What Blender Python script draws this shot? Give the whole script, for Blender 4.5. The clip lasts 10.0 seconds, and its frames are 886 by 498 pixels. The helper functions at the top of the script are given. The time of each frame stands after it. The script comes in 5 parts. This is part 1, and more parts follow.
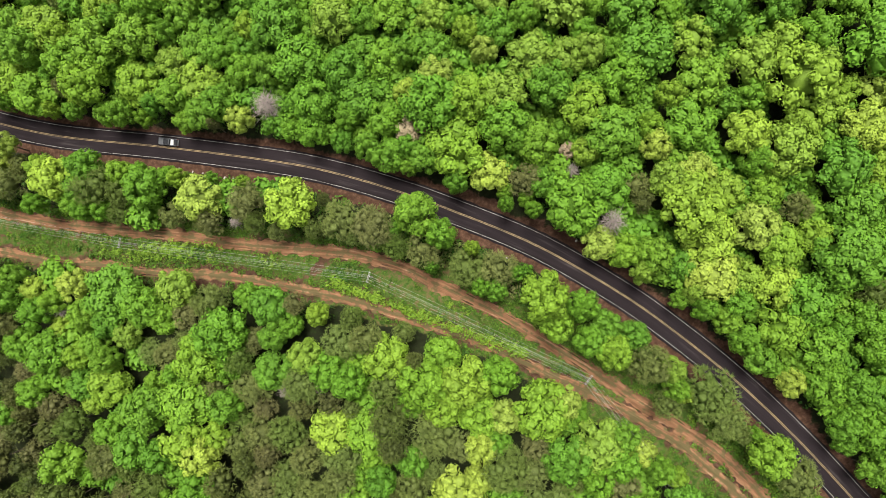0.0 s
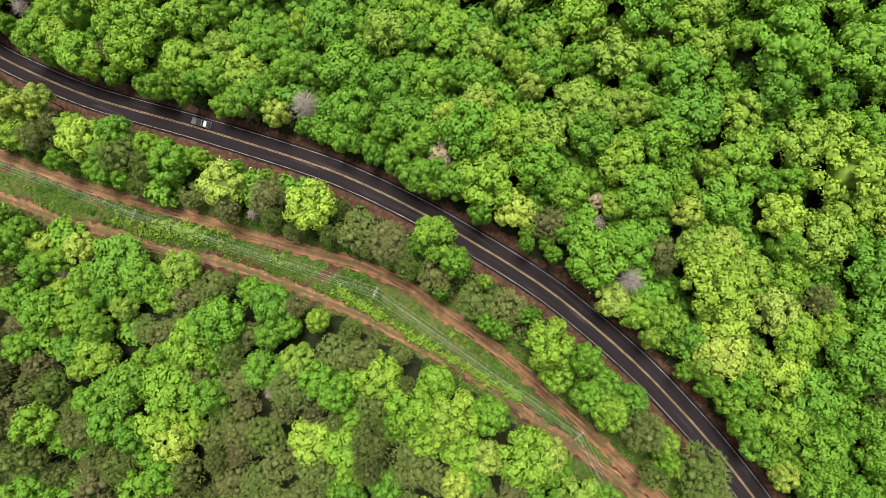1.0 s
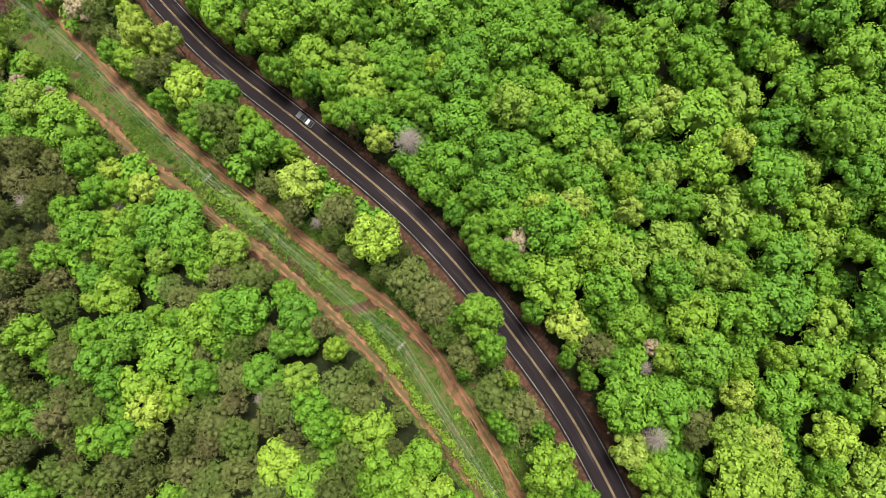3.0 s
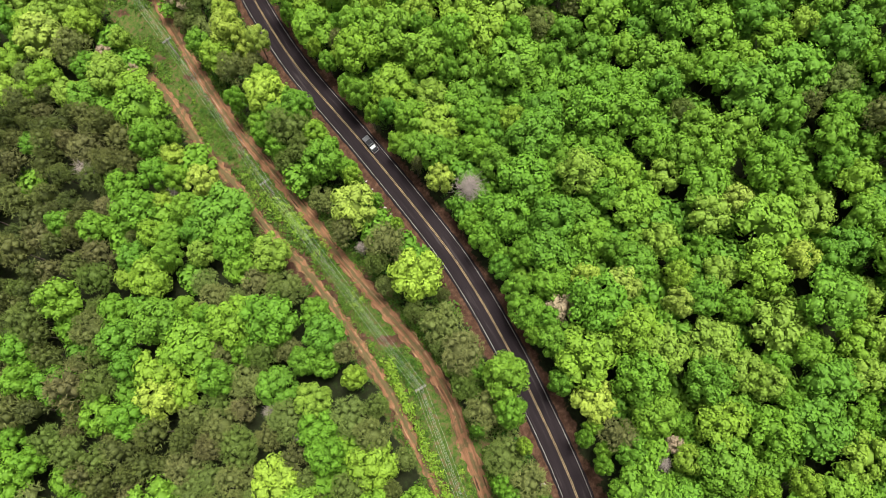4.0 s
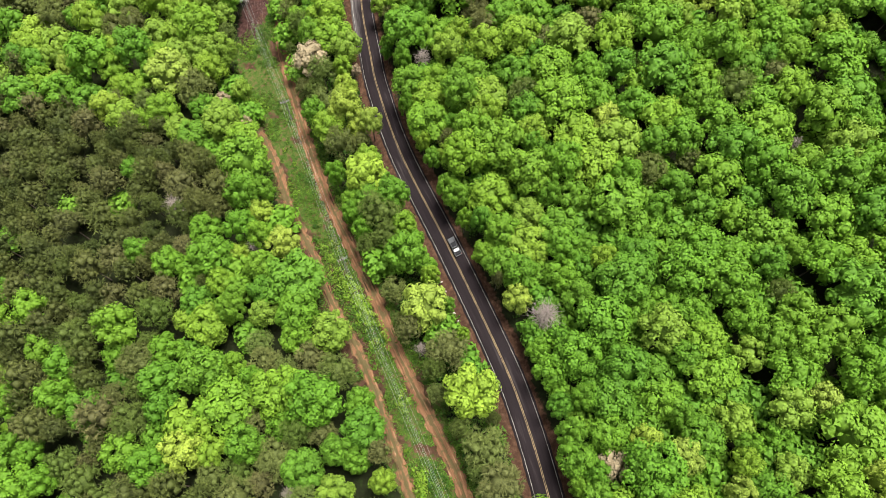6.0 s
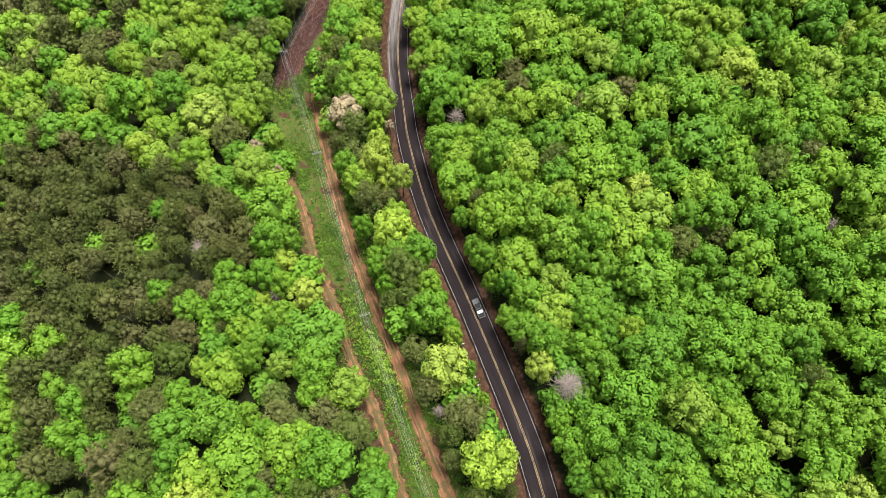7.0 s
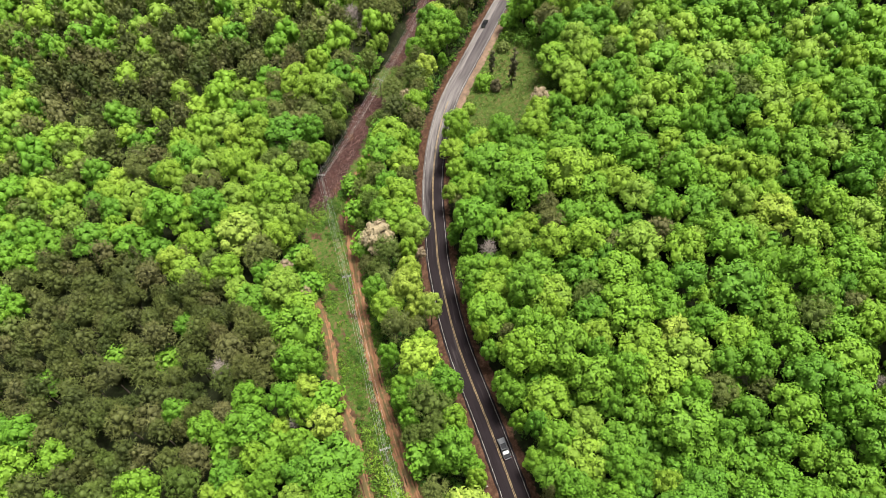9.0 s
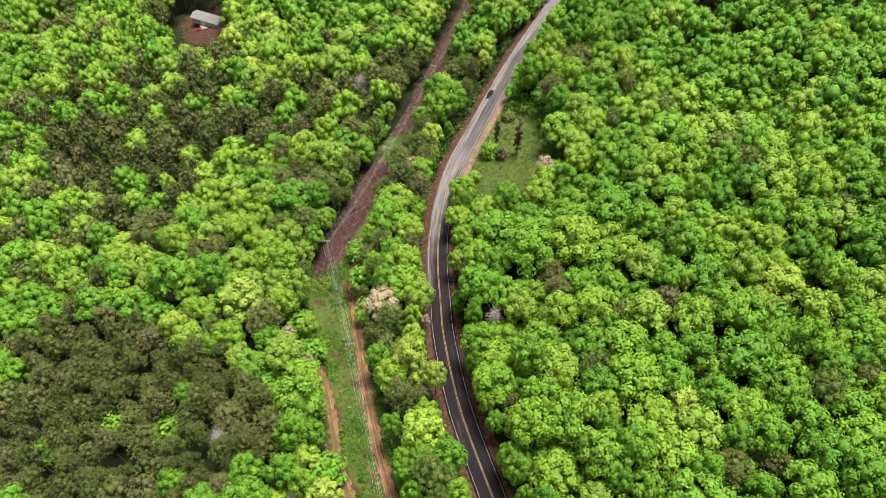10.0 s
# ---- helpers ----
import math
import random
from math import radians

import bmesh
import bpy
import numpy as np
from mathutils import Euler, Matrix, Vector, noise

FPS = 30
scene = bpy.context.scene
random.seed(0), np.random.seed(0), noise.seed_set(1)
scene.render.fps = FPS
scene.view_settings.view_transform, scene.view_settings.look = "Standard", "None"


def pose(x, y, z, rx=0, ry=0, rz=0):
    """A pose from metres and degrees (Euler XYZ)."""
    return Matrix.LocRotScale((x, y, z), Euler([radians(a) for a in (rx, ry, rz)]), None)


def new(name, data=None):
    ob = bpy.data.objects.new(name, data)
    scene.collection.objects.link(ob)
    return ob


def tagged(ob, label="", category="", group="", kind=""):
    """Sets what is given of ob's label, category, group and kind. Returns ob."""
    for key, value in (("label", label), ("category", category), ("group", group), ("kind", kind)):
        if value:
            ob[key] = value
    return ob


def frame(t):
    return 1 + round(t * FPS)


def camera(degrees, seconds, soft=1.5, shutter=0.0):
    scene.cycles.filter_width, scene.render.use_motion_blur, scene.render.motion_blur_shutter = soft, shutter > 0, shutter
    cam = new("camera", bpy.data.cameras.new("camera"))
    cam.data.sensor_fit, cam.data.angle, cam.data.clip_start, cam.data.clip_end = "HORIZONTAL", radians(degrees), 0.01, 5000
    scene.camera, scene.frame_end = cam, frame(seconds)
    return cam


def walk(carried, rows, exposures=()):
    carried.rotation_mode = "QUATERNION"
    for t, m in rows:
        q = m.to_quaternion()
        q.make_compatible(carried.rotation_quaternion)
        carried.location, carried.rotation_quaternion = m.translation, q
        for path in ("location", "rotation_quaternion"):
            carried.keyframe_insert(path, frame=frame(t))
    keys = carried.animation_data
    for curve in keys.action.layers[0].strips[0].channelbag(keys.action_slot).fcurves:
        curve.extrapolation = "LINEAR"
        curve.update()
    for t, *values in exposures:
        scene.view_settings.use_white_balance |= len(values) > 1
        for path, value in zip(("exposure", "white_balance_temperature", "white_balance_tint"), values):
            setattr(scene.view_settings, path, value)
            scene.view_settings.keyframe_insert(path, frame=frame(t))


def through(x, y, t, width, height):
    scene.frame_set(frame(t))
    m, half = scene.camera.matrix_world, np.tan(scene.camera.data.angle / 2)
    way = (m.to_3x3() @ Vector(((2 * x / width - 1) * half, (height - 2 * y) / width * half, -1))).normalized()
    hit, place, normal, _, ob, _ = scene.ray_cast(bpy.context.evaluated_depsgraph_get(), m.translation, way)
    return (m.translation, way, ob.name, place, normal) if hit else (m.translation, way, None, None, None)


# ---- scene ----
cam = camera(61.8, 10.0, soft=0.9)
import collections

# seconds, x, y, z, yaw, pitch of the flight
PATH = [
    (0.0, 0.00, 0.00, 196.46, 0.00, -88.34), (0.5, -1.09, 0.42, 195.09, 5.04, -87.47),
    (1.0, -2.24, 0.81, 193.79, 10.07, -86.49), (1.5, -3.57, 1.14, 192.56, 15.33, -85.45),
    (2.0, -5.10, 1.35, 191.44, 20.85, -84.38), (2.5, -6.89, 1.39, 190.40, 26.71, -83.05),
    (4.0, -13.54, 0.27, 187.40, 44.38, -78.57), (4.5, -16.01, -0.28, 186.53, 50.14, -76.90),
    (5.0, -18.42, -0.60, 185.73, 54.32, -75.21), (5.5, -20.73, -0.61, 185.13, 56.62, -73.48),
    (7.0, -27.81, -0.97, 183.98, 62.05, -68.07), (7.5, -29.75, -1.23, 183.56, 63.50, -66.04),
    (8.0, -31.42, -1.37, 183.07, 64.50, -63.87), (8.5, -32.75, -1.39, 182.56, 65.11, -61.52),
    (9.0, -33.76, -1.27, 182.06, 65.38, -59.03), (9.5, -34.55, -1.11, 181.62, 65.63, -56.53),
    (10.0, -35.22, -0.95, 181.24, 65.94, -54.02),
]
walk(cam, [(t, pose(x, y, z, 90 + pitch, 0, yaw)) for t, x, y, z, yaw, pitch in PATH], [(0.0, 0.73), (10.0, 0.97)])

# ---- light: a bright overcast sky, the sun behind thin cloud ----
SUN_HEIGHT, SUN_BEARING = 74.0, -18.0
world = bpy.data.worlds.new("overcast_sky")
scene.world = world
world.use_nodes = True
wn, wl = world.node_tree.nodes, world.node_tree.links
sky = wn.new("ShaderNodeTexSky")
sky.sky_type, sky.sun_disc = "NISHITA", False
sky.sun_elevation, sky.sun_rotation = radians(SUN_HEIGHT), radians(SUN_BEARING)
sky.air_density, sky.dust_density, sky.ozone_density = 1.0, 4.0, 1.0
pale = wn.new("ShaderNodeHueSaturation")
pale.inputs["Saturation"].default_value = 0.12
wl.new(sky.outputs[0], pale.inputs["Color"])
wl.new(pale.outputs[0], wn["Background"].inputs["Color"])
wn["Background"].inputs["Strength"].default_value = 0.108
sun = new("sun", bpy.data.lights.new("sun", "SUN"))
sun.data.energy, sun.data.angle, sun.data.color = 4.3, radians(22), (1.0, 0.96, 0.88)
sun.matrix_world = pose(0, 0, 300, 90 - SUN_HEIGHT, 0, 180 - SUN_BEARING)


# ---- materials ----
def material(name):
    m = bpy.data.materials.new(name)
    m.use_nodes = True
    nt = m.node_tree
    return m, nt.nodes, nt.links, nt.nodes["Principled BSDF"]


def node(nodes, kind, **values):
    n = nodes.new(kind)
    for k, v in values.items():
        n.inputs[k].default_value = v
    return n


def noise_at(nodes, links, scale, detail=4.0, rough=0.6):
    """Noise over world places, in cycles a metre."""
    geo = nodes.new("ShaderNodeNewGeometry")
    n = node(nodes, "ShaderNodeTexNoise", Scale=scale, Detail=detail, Roughness=rough)
    links.new(geo.outputs["Position"], n.inputs["Vector"])
    return n.outputs["Fac"]


def ramp(nodes, links, fac, stops):
    r = nodes.new("ShaderNodeValToRGB")
    el = r.color_ramp.elements
    while len(el) < len(stops):
        el.new(0.5)
    for e, (p, c) in zip(el, stops):
        e.position, e.color = p, (*c, 1) if len(c) == 3 else c
    links.new(fac, r.inputs["Fac"])
    return r.outputs["Color"]


def mixed(nodes, links, fac, a, b, blend="MIX"):
    n = nodes.new("ShaderNodeMix")
    n.data_type, n.blend_type = "RGBA", blend
    for sock, v in ((n.inputs["Factor"], fac), (n.inputs["A"], a), (n.inputs["B"], b)):
        if isinstance(v, (int, float)):
            sock.default_value = v
        elif isinstance(v, tuple):
            sock.default_value = (*v, 1)
        else:
            links.new(v, sock)
    return n.outputs["Result"]


def maths(nodes, links, op, a, b):
    n = nodes.new("ShaderNodeMath")
    n.operation = op
    for sock, v in zip(n.inputs, (a, b)):
        if isinstance(v, (int, float)):
            sock.default_value = v
        else:
            links.new(v, sock)
    return n.outputs[0]


def bumped(nodes, links, bsdf, height, strength, distance):
    b = node(nodes, "ShaderNodeBump", Strength=strength, Distance=distance)
    links.new(height, b.inputs["Height"])
    links.new(b.outputs[0], bsdf.inputs["Normal"])


def plain(name, colour, rough=0.6, metal=0.0, vary=0.25, scale=3.0, bump=0.0):
    """A painted or raw surface with two scales of variation."""
    m, n, l, bsdf = material(name)
    dark = tuple(c * (1 - vary) for c in colour)
    light = tuple(min(1, c * (1 + vary)) for c in colour)
    broad = ramp(n, l, noise_at(n, l, scale), [(0.3, dark), (0.7, light)])
    fine = noise_at(n, l, scale * 12)
    l.new(mixed(n, l, maths(n, l, "MULTIPLY", fine, 0.35), broad, dark), bsdf.inputs["Base Color"])
    bsdf.inputs["Roughness"].default_value, bsdf.inputs["Metallic"].default_value = rough, metal
    if bump:
        bumped(n, l, bsdf, fine, 0.6, bump)
    return m


def foliage(name, tones, through=0.22, young_by=(1.40, 1.36, 1.15), old_shaded_by=(0.70, 0.73, 0.66)):
    """Leaves: the tone by tree, lighter young tips and deeper old leaves by clump, the deep tone also as painted shade
    inside crowns; some light passes through.
    """
    m, n, l, bsdf = material(name)
    tree = n.new("ShaderNodeAttribute")
    tree.attribute_name = "tree"
    tuft = n.new("ShaderNodeAttribute")
    tuft.attribute_name = "tuft"
    info = n.new("ShaderNodeObjectInfo")
    pick = maths(n, l, "FRACT", maths(n, l, "ADD", tree.outputs["Fac"], info.outputs["Random"]), 0.0)
    base = ramp(n, l, pick, [((i + 0.5) / len(tones), c) for i, c in enumerate(tones)])
    young = mixed(n, l, 1.0, base, young_by, "MULTIPLY")
    old = mixed(n, l, 1.0, base, old_shaded_by, "MULTIPLY")
    sway = maths(n, l, "MULTIPLY", maths(n, l, "SUBTRACT", noise_at(n, l, 0.8, 3.0), 0.5), 0.3)
    grain = noise_at(n, l, 2.0, 5.0, 0.8)
    speck = maths(n, l, "MULTIPLY", maths(n, l, "SUBTRACT", grain, 0.5), 1.0)
    tuft_tone = n.new("ShaderNodeClamp")
    l.new(maths(n, l, "ADD", maths(n, l, "ADD", tuft.outputs["Fac"], sway), speck), tuft_tone.inputs["Value"])
    colour = mixed(n, l, tuft_tone.outputs[0], old, young)
    bumped(n, l, bsdf, grain, 0.6, 0.28)
    l.new(colour, bsdf.inputs["Base Color"])
    bsdf.inputs["Roughness"].default_value = 0.62
    bsdf.inputs["Specular IOR Level"].default_value = 0.25
    lit = n.new("ShaderNodeBsdfTranslucent")
    l.new(mixed(n, l, 1.0, colour, (1.15, 1.1, 0.5), "MULTIPLY"), lit.inputs["Color"])
    both = node(n, "ShaderNodeMixShader", Fac=through)
    l.new(bsdf.outputs[0], both.inputs[1])
    l.new(lit.outputs[0], both.inputs[2])
    l.new(both.outputs[0], n["Material Output"].inputs["Surface"])
    return m


LEAF_GREEN = foliage("leaf_green", [(0.089, 0.213, 0.020), (0.124, 0.261, 0.021), (0.102, 0.237, 0.020), (0.151, 0.286, 0.025), (0.085, 0.209, 0.020), (0.138, 0.263, 0.024), (0.097, 0.222, 0.021), (0.118, 0.250, 0.021)])
LEAF_LIME = foliage("leaf_lime", [(0.153, 0.281, 0.025), (0.190, 0.304, 0.031), (0.173, 0.281, 0.038)])
LEAF_YELLOW = foliage("leaf_yellow", [(0.238, 0.359, 0.042), (0.272, 0.359, 0.056), (0.238, 0.329, 0.058)])
LEAF_OLIVE = foliage("leaf_olive", [(0.128, 0.182, 0.038), (0.166, 0.188, 0.058), (0.112, 0.178, 0.030), (0.172, 0.176, 0.066), (0.140, 0.196, 0.046)], 0.2, (1.3, 1.28, 1.2), (0.62, 0.64, 0.6))
LEAF_PINE = foliage("leaf_pine", [(0.062, 0.086, 0.018), (0.115, 0.128, 0.036), (0.078, 0.108, 0.021), (0.135, 0.132, 0.050), (0.070, 0.092, 0.022), (0.098, 0.122, 0.028)], 0.12, (1.45, 1.42, 1.3), (0.5, 0.52, 0.5))
LEAF_PALE = foliage("leaf_pale", [(0.340, 0.280, 0.200), (0.350, 0.270, 0.220)])
LEAF_ROW = foliage("leaf_undergrowth", [(0.040, 0.115, 0.012), (0.060, 0.150, 0.014), (0.090, 0.190, 0.018), (0.075, 0.120, 0.020)], 0.2, (1.45, 1.35, 1.1), (0.5, 0.6, 0.6))
LEAF_MEADOW = foliage("leaf_meadow", [(0.085, 0.160, 0.026), (0.118, 0.178, 0.036), (0.142, 0.172, 0.050)], 0.2, (1.3, 1.25, 1.1), (0.7, 0.7, 0.7))
LEAF_WEED = foliage("leaf_weed", [(0.075, 0.169, 0.016), (0.115, 0.209, 0.021), (0.069, 0.135, 0.017), (0.094, 0.188, 0.019)], 0.2, (1.3, 1.25, 1.1), (0.62, 0.66, 0.6))
LEAF_VINE = foliage("leaf_vine", [(0.095, 0.084, 0.042), (0.080, 0.082, 0.038)], 0.15, (1.3, 1.25, 1.2), (0.5, 0.55, 0.5))
BARK = plain("bark", (0.11, 0.085, 0.065), 0.9, vary=0.4, scale=1.5, bump=0.03)
DEADWOOD = plain("dead_wood", (0.36, 0.30, 0.27), 0.9, vary=0.3, scale=1.0)
POLE_WOOD = plain("pole_wood", (0.20, 0.16, 0.125), 0.85, vary=0.3, scale=0.8)
ARM_WOOD = plain("weathered_arm", (0.22, 0.21, 0.195), 0.8, vary=0.2)
PORCELAIN = plain("insulator", (0.30, 0.31, 0.31), 0.3, vary=0.1)
WIRE = plain("wire_aluminium", (0.40, 0.40, 0.38), 0.6, 0.2, vary=0.1)
WHITE_LINE = plain("white_road_paint", (0.30, 0.285, 0.26), 0.7, vary=0.4, scale=0.9)
YELLOW_LINE = plain("yellow_road_paint", (0.25, 0.175, 0.085), 0.7, vary=0.4, scale=0.9)
STONE = plain("pale_stone", (0.42, 0.38, 0.34), 0.9, vary=0.4, scale=2.0, bump=0.05)
RUBBER = plain("tyre_rubber", (0.025, 0.025, 0.026), 0.85)
CAR_GLASS = plain("dark_car_glass", (0.012, 0.014, 0.016), 0.08, vary=0.1)
CHROME = plain("bright_trim", (0.60, 0.60, 0.60), 0.25, 1.0, vary=0.05)
SILVER = plain("silver_car_paint", (0.13, 0.133, 0.137), 0.4, 0.3, vary=0.06)
BLACK_PAINT = plain("black_car_paint", (0.018, 0.018, 0.020), 0.25, 0.0, vary=0.1)
WHITE_LOAD = plain("white_load", (0.75, 0.75, 0.74), 0.6, vary=0.1)
RED_PAINT = plain("red_paint", (0.42, 0.025, 0.06), 0.35, vary=0.1)
LAMP_RED = plain("lamp_red", (0.35, 0.02, 0.015), 0.25, vary=0.1)
LAMP_CLEAR = plain("lamp_clear", (0.7, 0.7, 0.68), 0.15, vary=0.05)
ROOF = plain("grey_shingle", (0.155, 0.142, 0.136), 0.9, vary=0.2, scale=0.6)
SIDING = plain("beige_siding", (0.62, 0.59, 0.57), 0.7, vary=0.12, scale=0.5)
TRIM_WHITE = plain("white_trim", (0.72, 0.71, 0.69), 0.6, vary=0.08)
PANE = plain("window_pane", (0.04, 0.045, 0.05), 0.06, vary=0.1)
DOOR_DARK = plain("door_dark", (0.16, 0.12, 0.10), 0.6, vary=0.2)


def make_asphalt():
    """Dark new asphalt that gives way, past some 690 m along the road, to older grey asphalt; worn wheel tracks and patches."""
    m, n, l, bsdf = material("asphalt")
    uv = n.new("ShaderNodeUVMap")
    uv.uv_map = "UVMap"
    split = n.new("ShaderNodeSeparateXYZ")
    l.new(uv.outputs[0], split.inputs[0])
    along, across = split.outputs[0], split.outputs[1]
    stretch = n.new("ShaderNodeMapping")
    stretch.inputs["Scale"].default_value = (0.06, 0.9, 1)
    l.new(uv.outputs[0], stretch.inputs["Vector"])
    streak = node(n, "ShaderNodeTexNoise", Scale=1.0, Detail=5.0, Roughness=0.6)
    l.new(stretch.outputs[0], streak.inputs["Vector"])
    fresh = ramp(n, l, streak.outputs["Fac"], [(0.30, (0.0125, 0.0092, 0.0104)), (0.58, (0.0185, 0.0138, 0.0154)), (0.74, (0.050, 0.041, 0.041))])
    worn = ramp(n, l, streak.outputs["Fac"], [(0.25, (0.05, 0.045, 0.046)), (0.45, (0.13, 0.115, 0.112)), (0.7, (0.20, 0.18, 0.17))])
    # the newer surface reaches further in the right-hand lane
    limit = maths(n, l, "ADD", along, maths(n, l, "MULTIPLY", across, 9.0))
    limit = maths(n, l, "ADD", limit, maths(n, l, "MULTIPLY", streak.outputs["Fac"], 60.0))
    old = n.new("ShaderNodeMapRange")
    old.inputs["From Min"].default_value, old.inputs["From Max"].default_value = 690.0, 730.0
    l.new(limit, old.inputs["Value"])
    base = mixed(n, l, old.outputs[0], fresh, worn)
    # a later darker repair of the right-hand lane past the bend
    run = maths(n, l, "ADD", along, maths(n, l, "MULTIPLY", streak.outputs["Fac"], 30.0))
    ends = node(n, "ShaderNodeMapRange")
    ends.inputs["From Min"].default_value, ends.inputs["From Max"].default_value = 46.0, 38.0
    l.new(maths(n, l, "ABSOLUTE", maths(n, l, "SUBTRACT", run, 771.0), 0.0), ends.inputs["Value"])
    lane = node(n, "ShaderNodeMapRange")
    lane.inputs["From Min"].default_value, lane.inputs["From Max"].default_value = 1.4, 0.6
    l.new(maths(n, l, "ADD", across, maths(n, l, "MULTIPLY", maths(n, l, "SUBTRACT", streak.outputs["Fac"], 0.5), 4.0)), lane.inputs["Value"])
    repair = ramp(n, l, streak.outputs["Fac"], [(0.3, (0.040, 0.034, 0.036)), (0.7, (0.085, 0.073, 0.073))])
    base = mixed(n, l, maths(n, l, "MULTIPLY", maths(n, l, "MULTIPLY", ends.outputs[0], lane.outputs[0]), 0.85), base, repair)
    grit = noise_at(n, l, 14.0)
    l.new(mixed(n, l, 0.5, base, ramp(n, l, grit, [(0.3, (0.6, 0.6, 0.6)), (0.7, (1.3, 1.3, 1.3))]), "MULTIPLY"), bsdf.inputs["Base Color"])
    bsdf.inputs["Roughness"].default_value, bsdf.inputs["Specular IOR Level"].default_value = 0.9, 0.12
    bumped(n, l, bsdf, grit, 0.4, 0.01)
    return m


def make_ground():
    """Leaf litter under the trees; red dirt, grass and cut brush where the masks say, with ragged borders."""
    m, n, l, bsdf = material("ground_soil")
    mask = n.new("ShaderNodeAttribute")
    mask.attribute_name = "cover"
    part3 = n.new("ShaderNodeSeparateColor")
    l.new(mask.outputs["Color"], part3.inputs[0])
    broad, mid, fine = noise_at(n, l, 0.12), noise_at(n, l, 0.9), noise_at(n, l, 5.0)
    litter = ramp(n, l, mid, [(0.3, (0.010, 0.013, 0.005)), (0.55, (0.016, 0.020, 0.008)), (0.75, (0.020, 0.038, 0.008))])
    grass = ramp(n, l, mid, [(0.32, (0.026, 0.054, 0.009)), (0.44, (0.044, 0.084, 0.013)), (0.53, (0.066, 0.088, 0.020)), (0.64, (0.105, 0.076, 0.036))])
    dirt = ramp(n, l, mid, [(0.28, (0.030, 0.016, 0.010)), (0.5, (0.058, 0.030, 0.019)), (0.72, (0.11, 0.062, 0.040))])
    brush = ramp(n, l, mid, [(0.3, (0.026, 0.012, 0.011)), (0.5, (0.050, 0.024, 0.021)), (0.75, (0.095, 0.055, 0.046))])

    def ragged(value):
        soft = maths(n, l, "ADD", value, maths(n, l, "MULTIPLY", maths(n, l, "SUBTRACT", mid, 0.5), 1.1))
        r = n.new("ShaderNodeMapRange")
        r.inputs["From Min"].default_value, r.inputs["From Max"].default_value = 0.38, 0.62
        l.new(soft, r.inputs["Value"])
        return r.outputs[0]

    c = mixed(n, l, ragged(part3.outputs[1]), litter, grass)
    c = mixed(n, l, ragged(part3.outputs[2]), c, brush)
    c = mixed(n, l, ragged(part3.outputs[0]), c, dirt)
    c = mixed(n, l, 0.5, c, ramp(n, l, fine, [(0.3, (0.6, 0.6, 0.6)), (0.7, (1.35, 1.35, 1.35))]), "MULTIPLY")
    c = mixed(n, l, 0.35, c, ramp(n, l, broad, [(0.35, (0.7, 0.7, 0.7)), (0.65, (1.3, 1.25, 1.2))]), "MULTIPLY")
    l.new(c, bsdf.inputs["Base Color"])
    bsdf.inputs["Roughness"].default_value, bsdf.inputs["Specular IOR Level"].default_value = 0.95, 0.1
    bumped(n, l, bsdf, fine, 0.7, 0.12)
    return m


def make_track(name, bare, much):
    """Red clay of the wheel tracks: pale dry ridges, darker damp ruts, grass down the middle."""
    m, n, l, bsdf = material(name)
    uv = n.new("ShaderNodeUVMap")
    uv.uv_map = "UVMap"
    stretch = n.new("ShaderNodeMapping")
    stretch.inputs["Scale"].default_value = (0.12, 1.6, 1)
    l.new(uv.outputs[0], stretch.inputs["Vector"])
    streak = node(n, "ShaderNodeTexNoise", Scale=1.0, Detail=6.0, Roughness=0.65)
    l.new(stretch.outputs[0], streak.inputs["Vector"])
    base = ramp(n, l, streak.outputs["Fac"], [(0.28, (0.075, 0.038, 0.020)), (0.45, (0.150, 0.076, 0.040)), (0.59, (0.225, 0.118, 0.064)), (0.70, (0.40, 0.250, 0.160))])
    patch = noise_at(n, l, 0.5)
    split = n.new("ShaderNodeSeparateXYZ")
    l.new(uv.outputs[0], split.inputs[0])
    middle = n.new("ShaderNodeMapRange")
    middle.inputs["From Min"].default_value, middle.inputs["From Max"].default_value = 0.50, 0.15
    middle.inputs["To Max"].default_value = 0.16
    l.new(maths(n, l, "ABSOLUTE", split.outputs[1], 0.0), middle.inputs["Value"])
    patch = maths(n, l, "ADD", patch, middle.outputs[0])
    green = ramp(n, l, patch, [(bare, (0, 0, 0)), (bare + 0.12, (1, 1, 1))])
    c = mixed(n, l, maths(n, l, "MULTIPLY", green, much), base, (0.062, 0.064, 0.026))
    l.new(c, bsdf.inputs["Base Color"])
    bsdf.inputs["Roughness"].default_value, bsdf.inputs["Specular IOR Level"].default_value = 0.95, 0.1
    bumped(n, l, bsdf, noise_at(n, l, 4.0), 0.6, 0.08)
    return m


GRAVEL = plain("grey_gravel", (0.155, 0.145, 0.142), 0.95, vary=0.3, scale=0.8, bump=0.03)
SAND = plain("sandy_verge", (0.150, 0.096, 0.062), 0.95, vary=0.4, scale=0.5, bump=0.04)
ASPHALT, SOIL, CLAY = make_asphalt(), make_ground(), make_track("red_clay", 0.52, 0.7)
OVERGROWN = make_track("overgrown_clay", 0.45, 0.75)


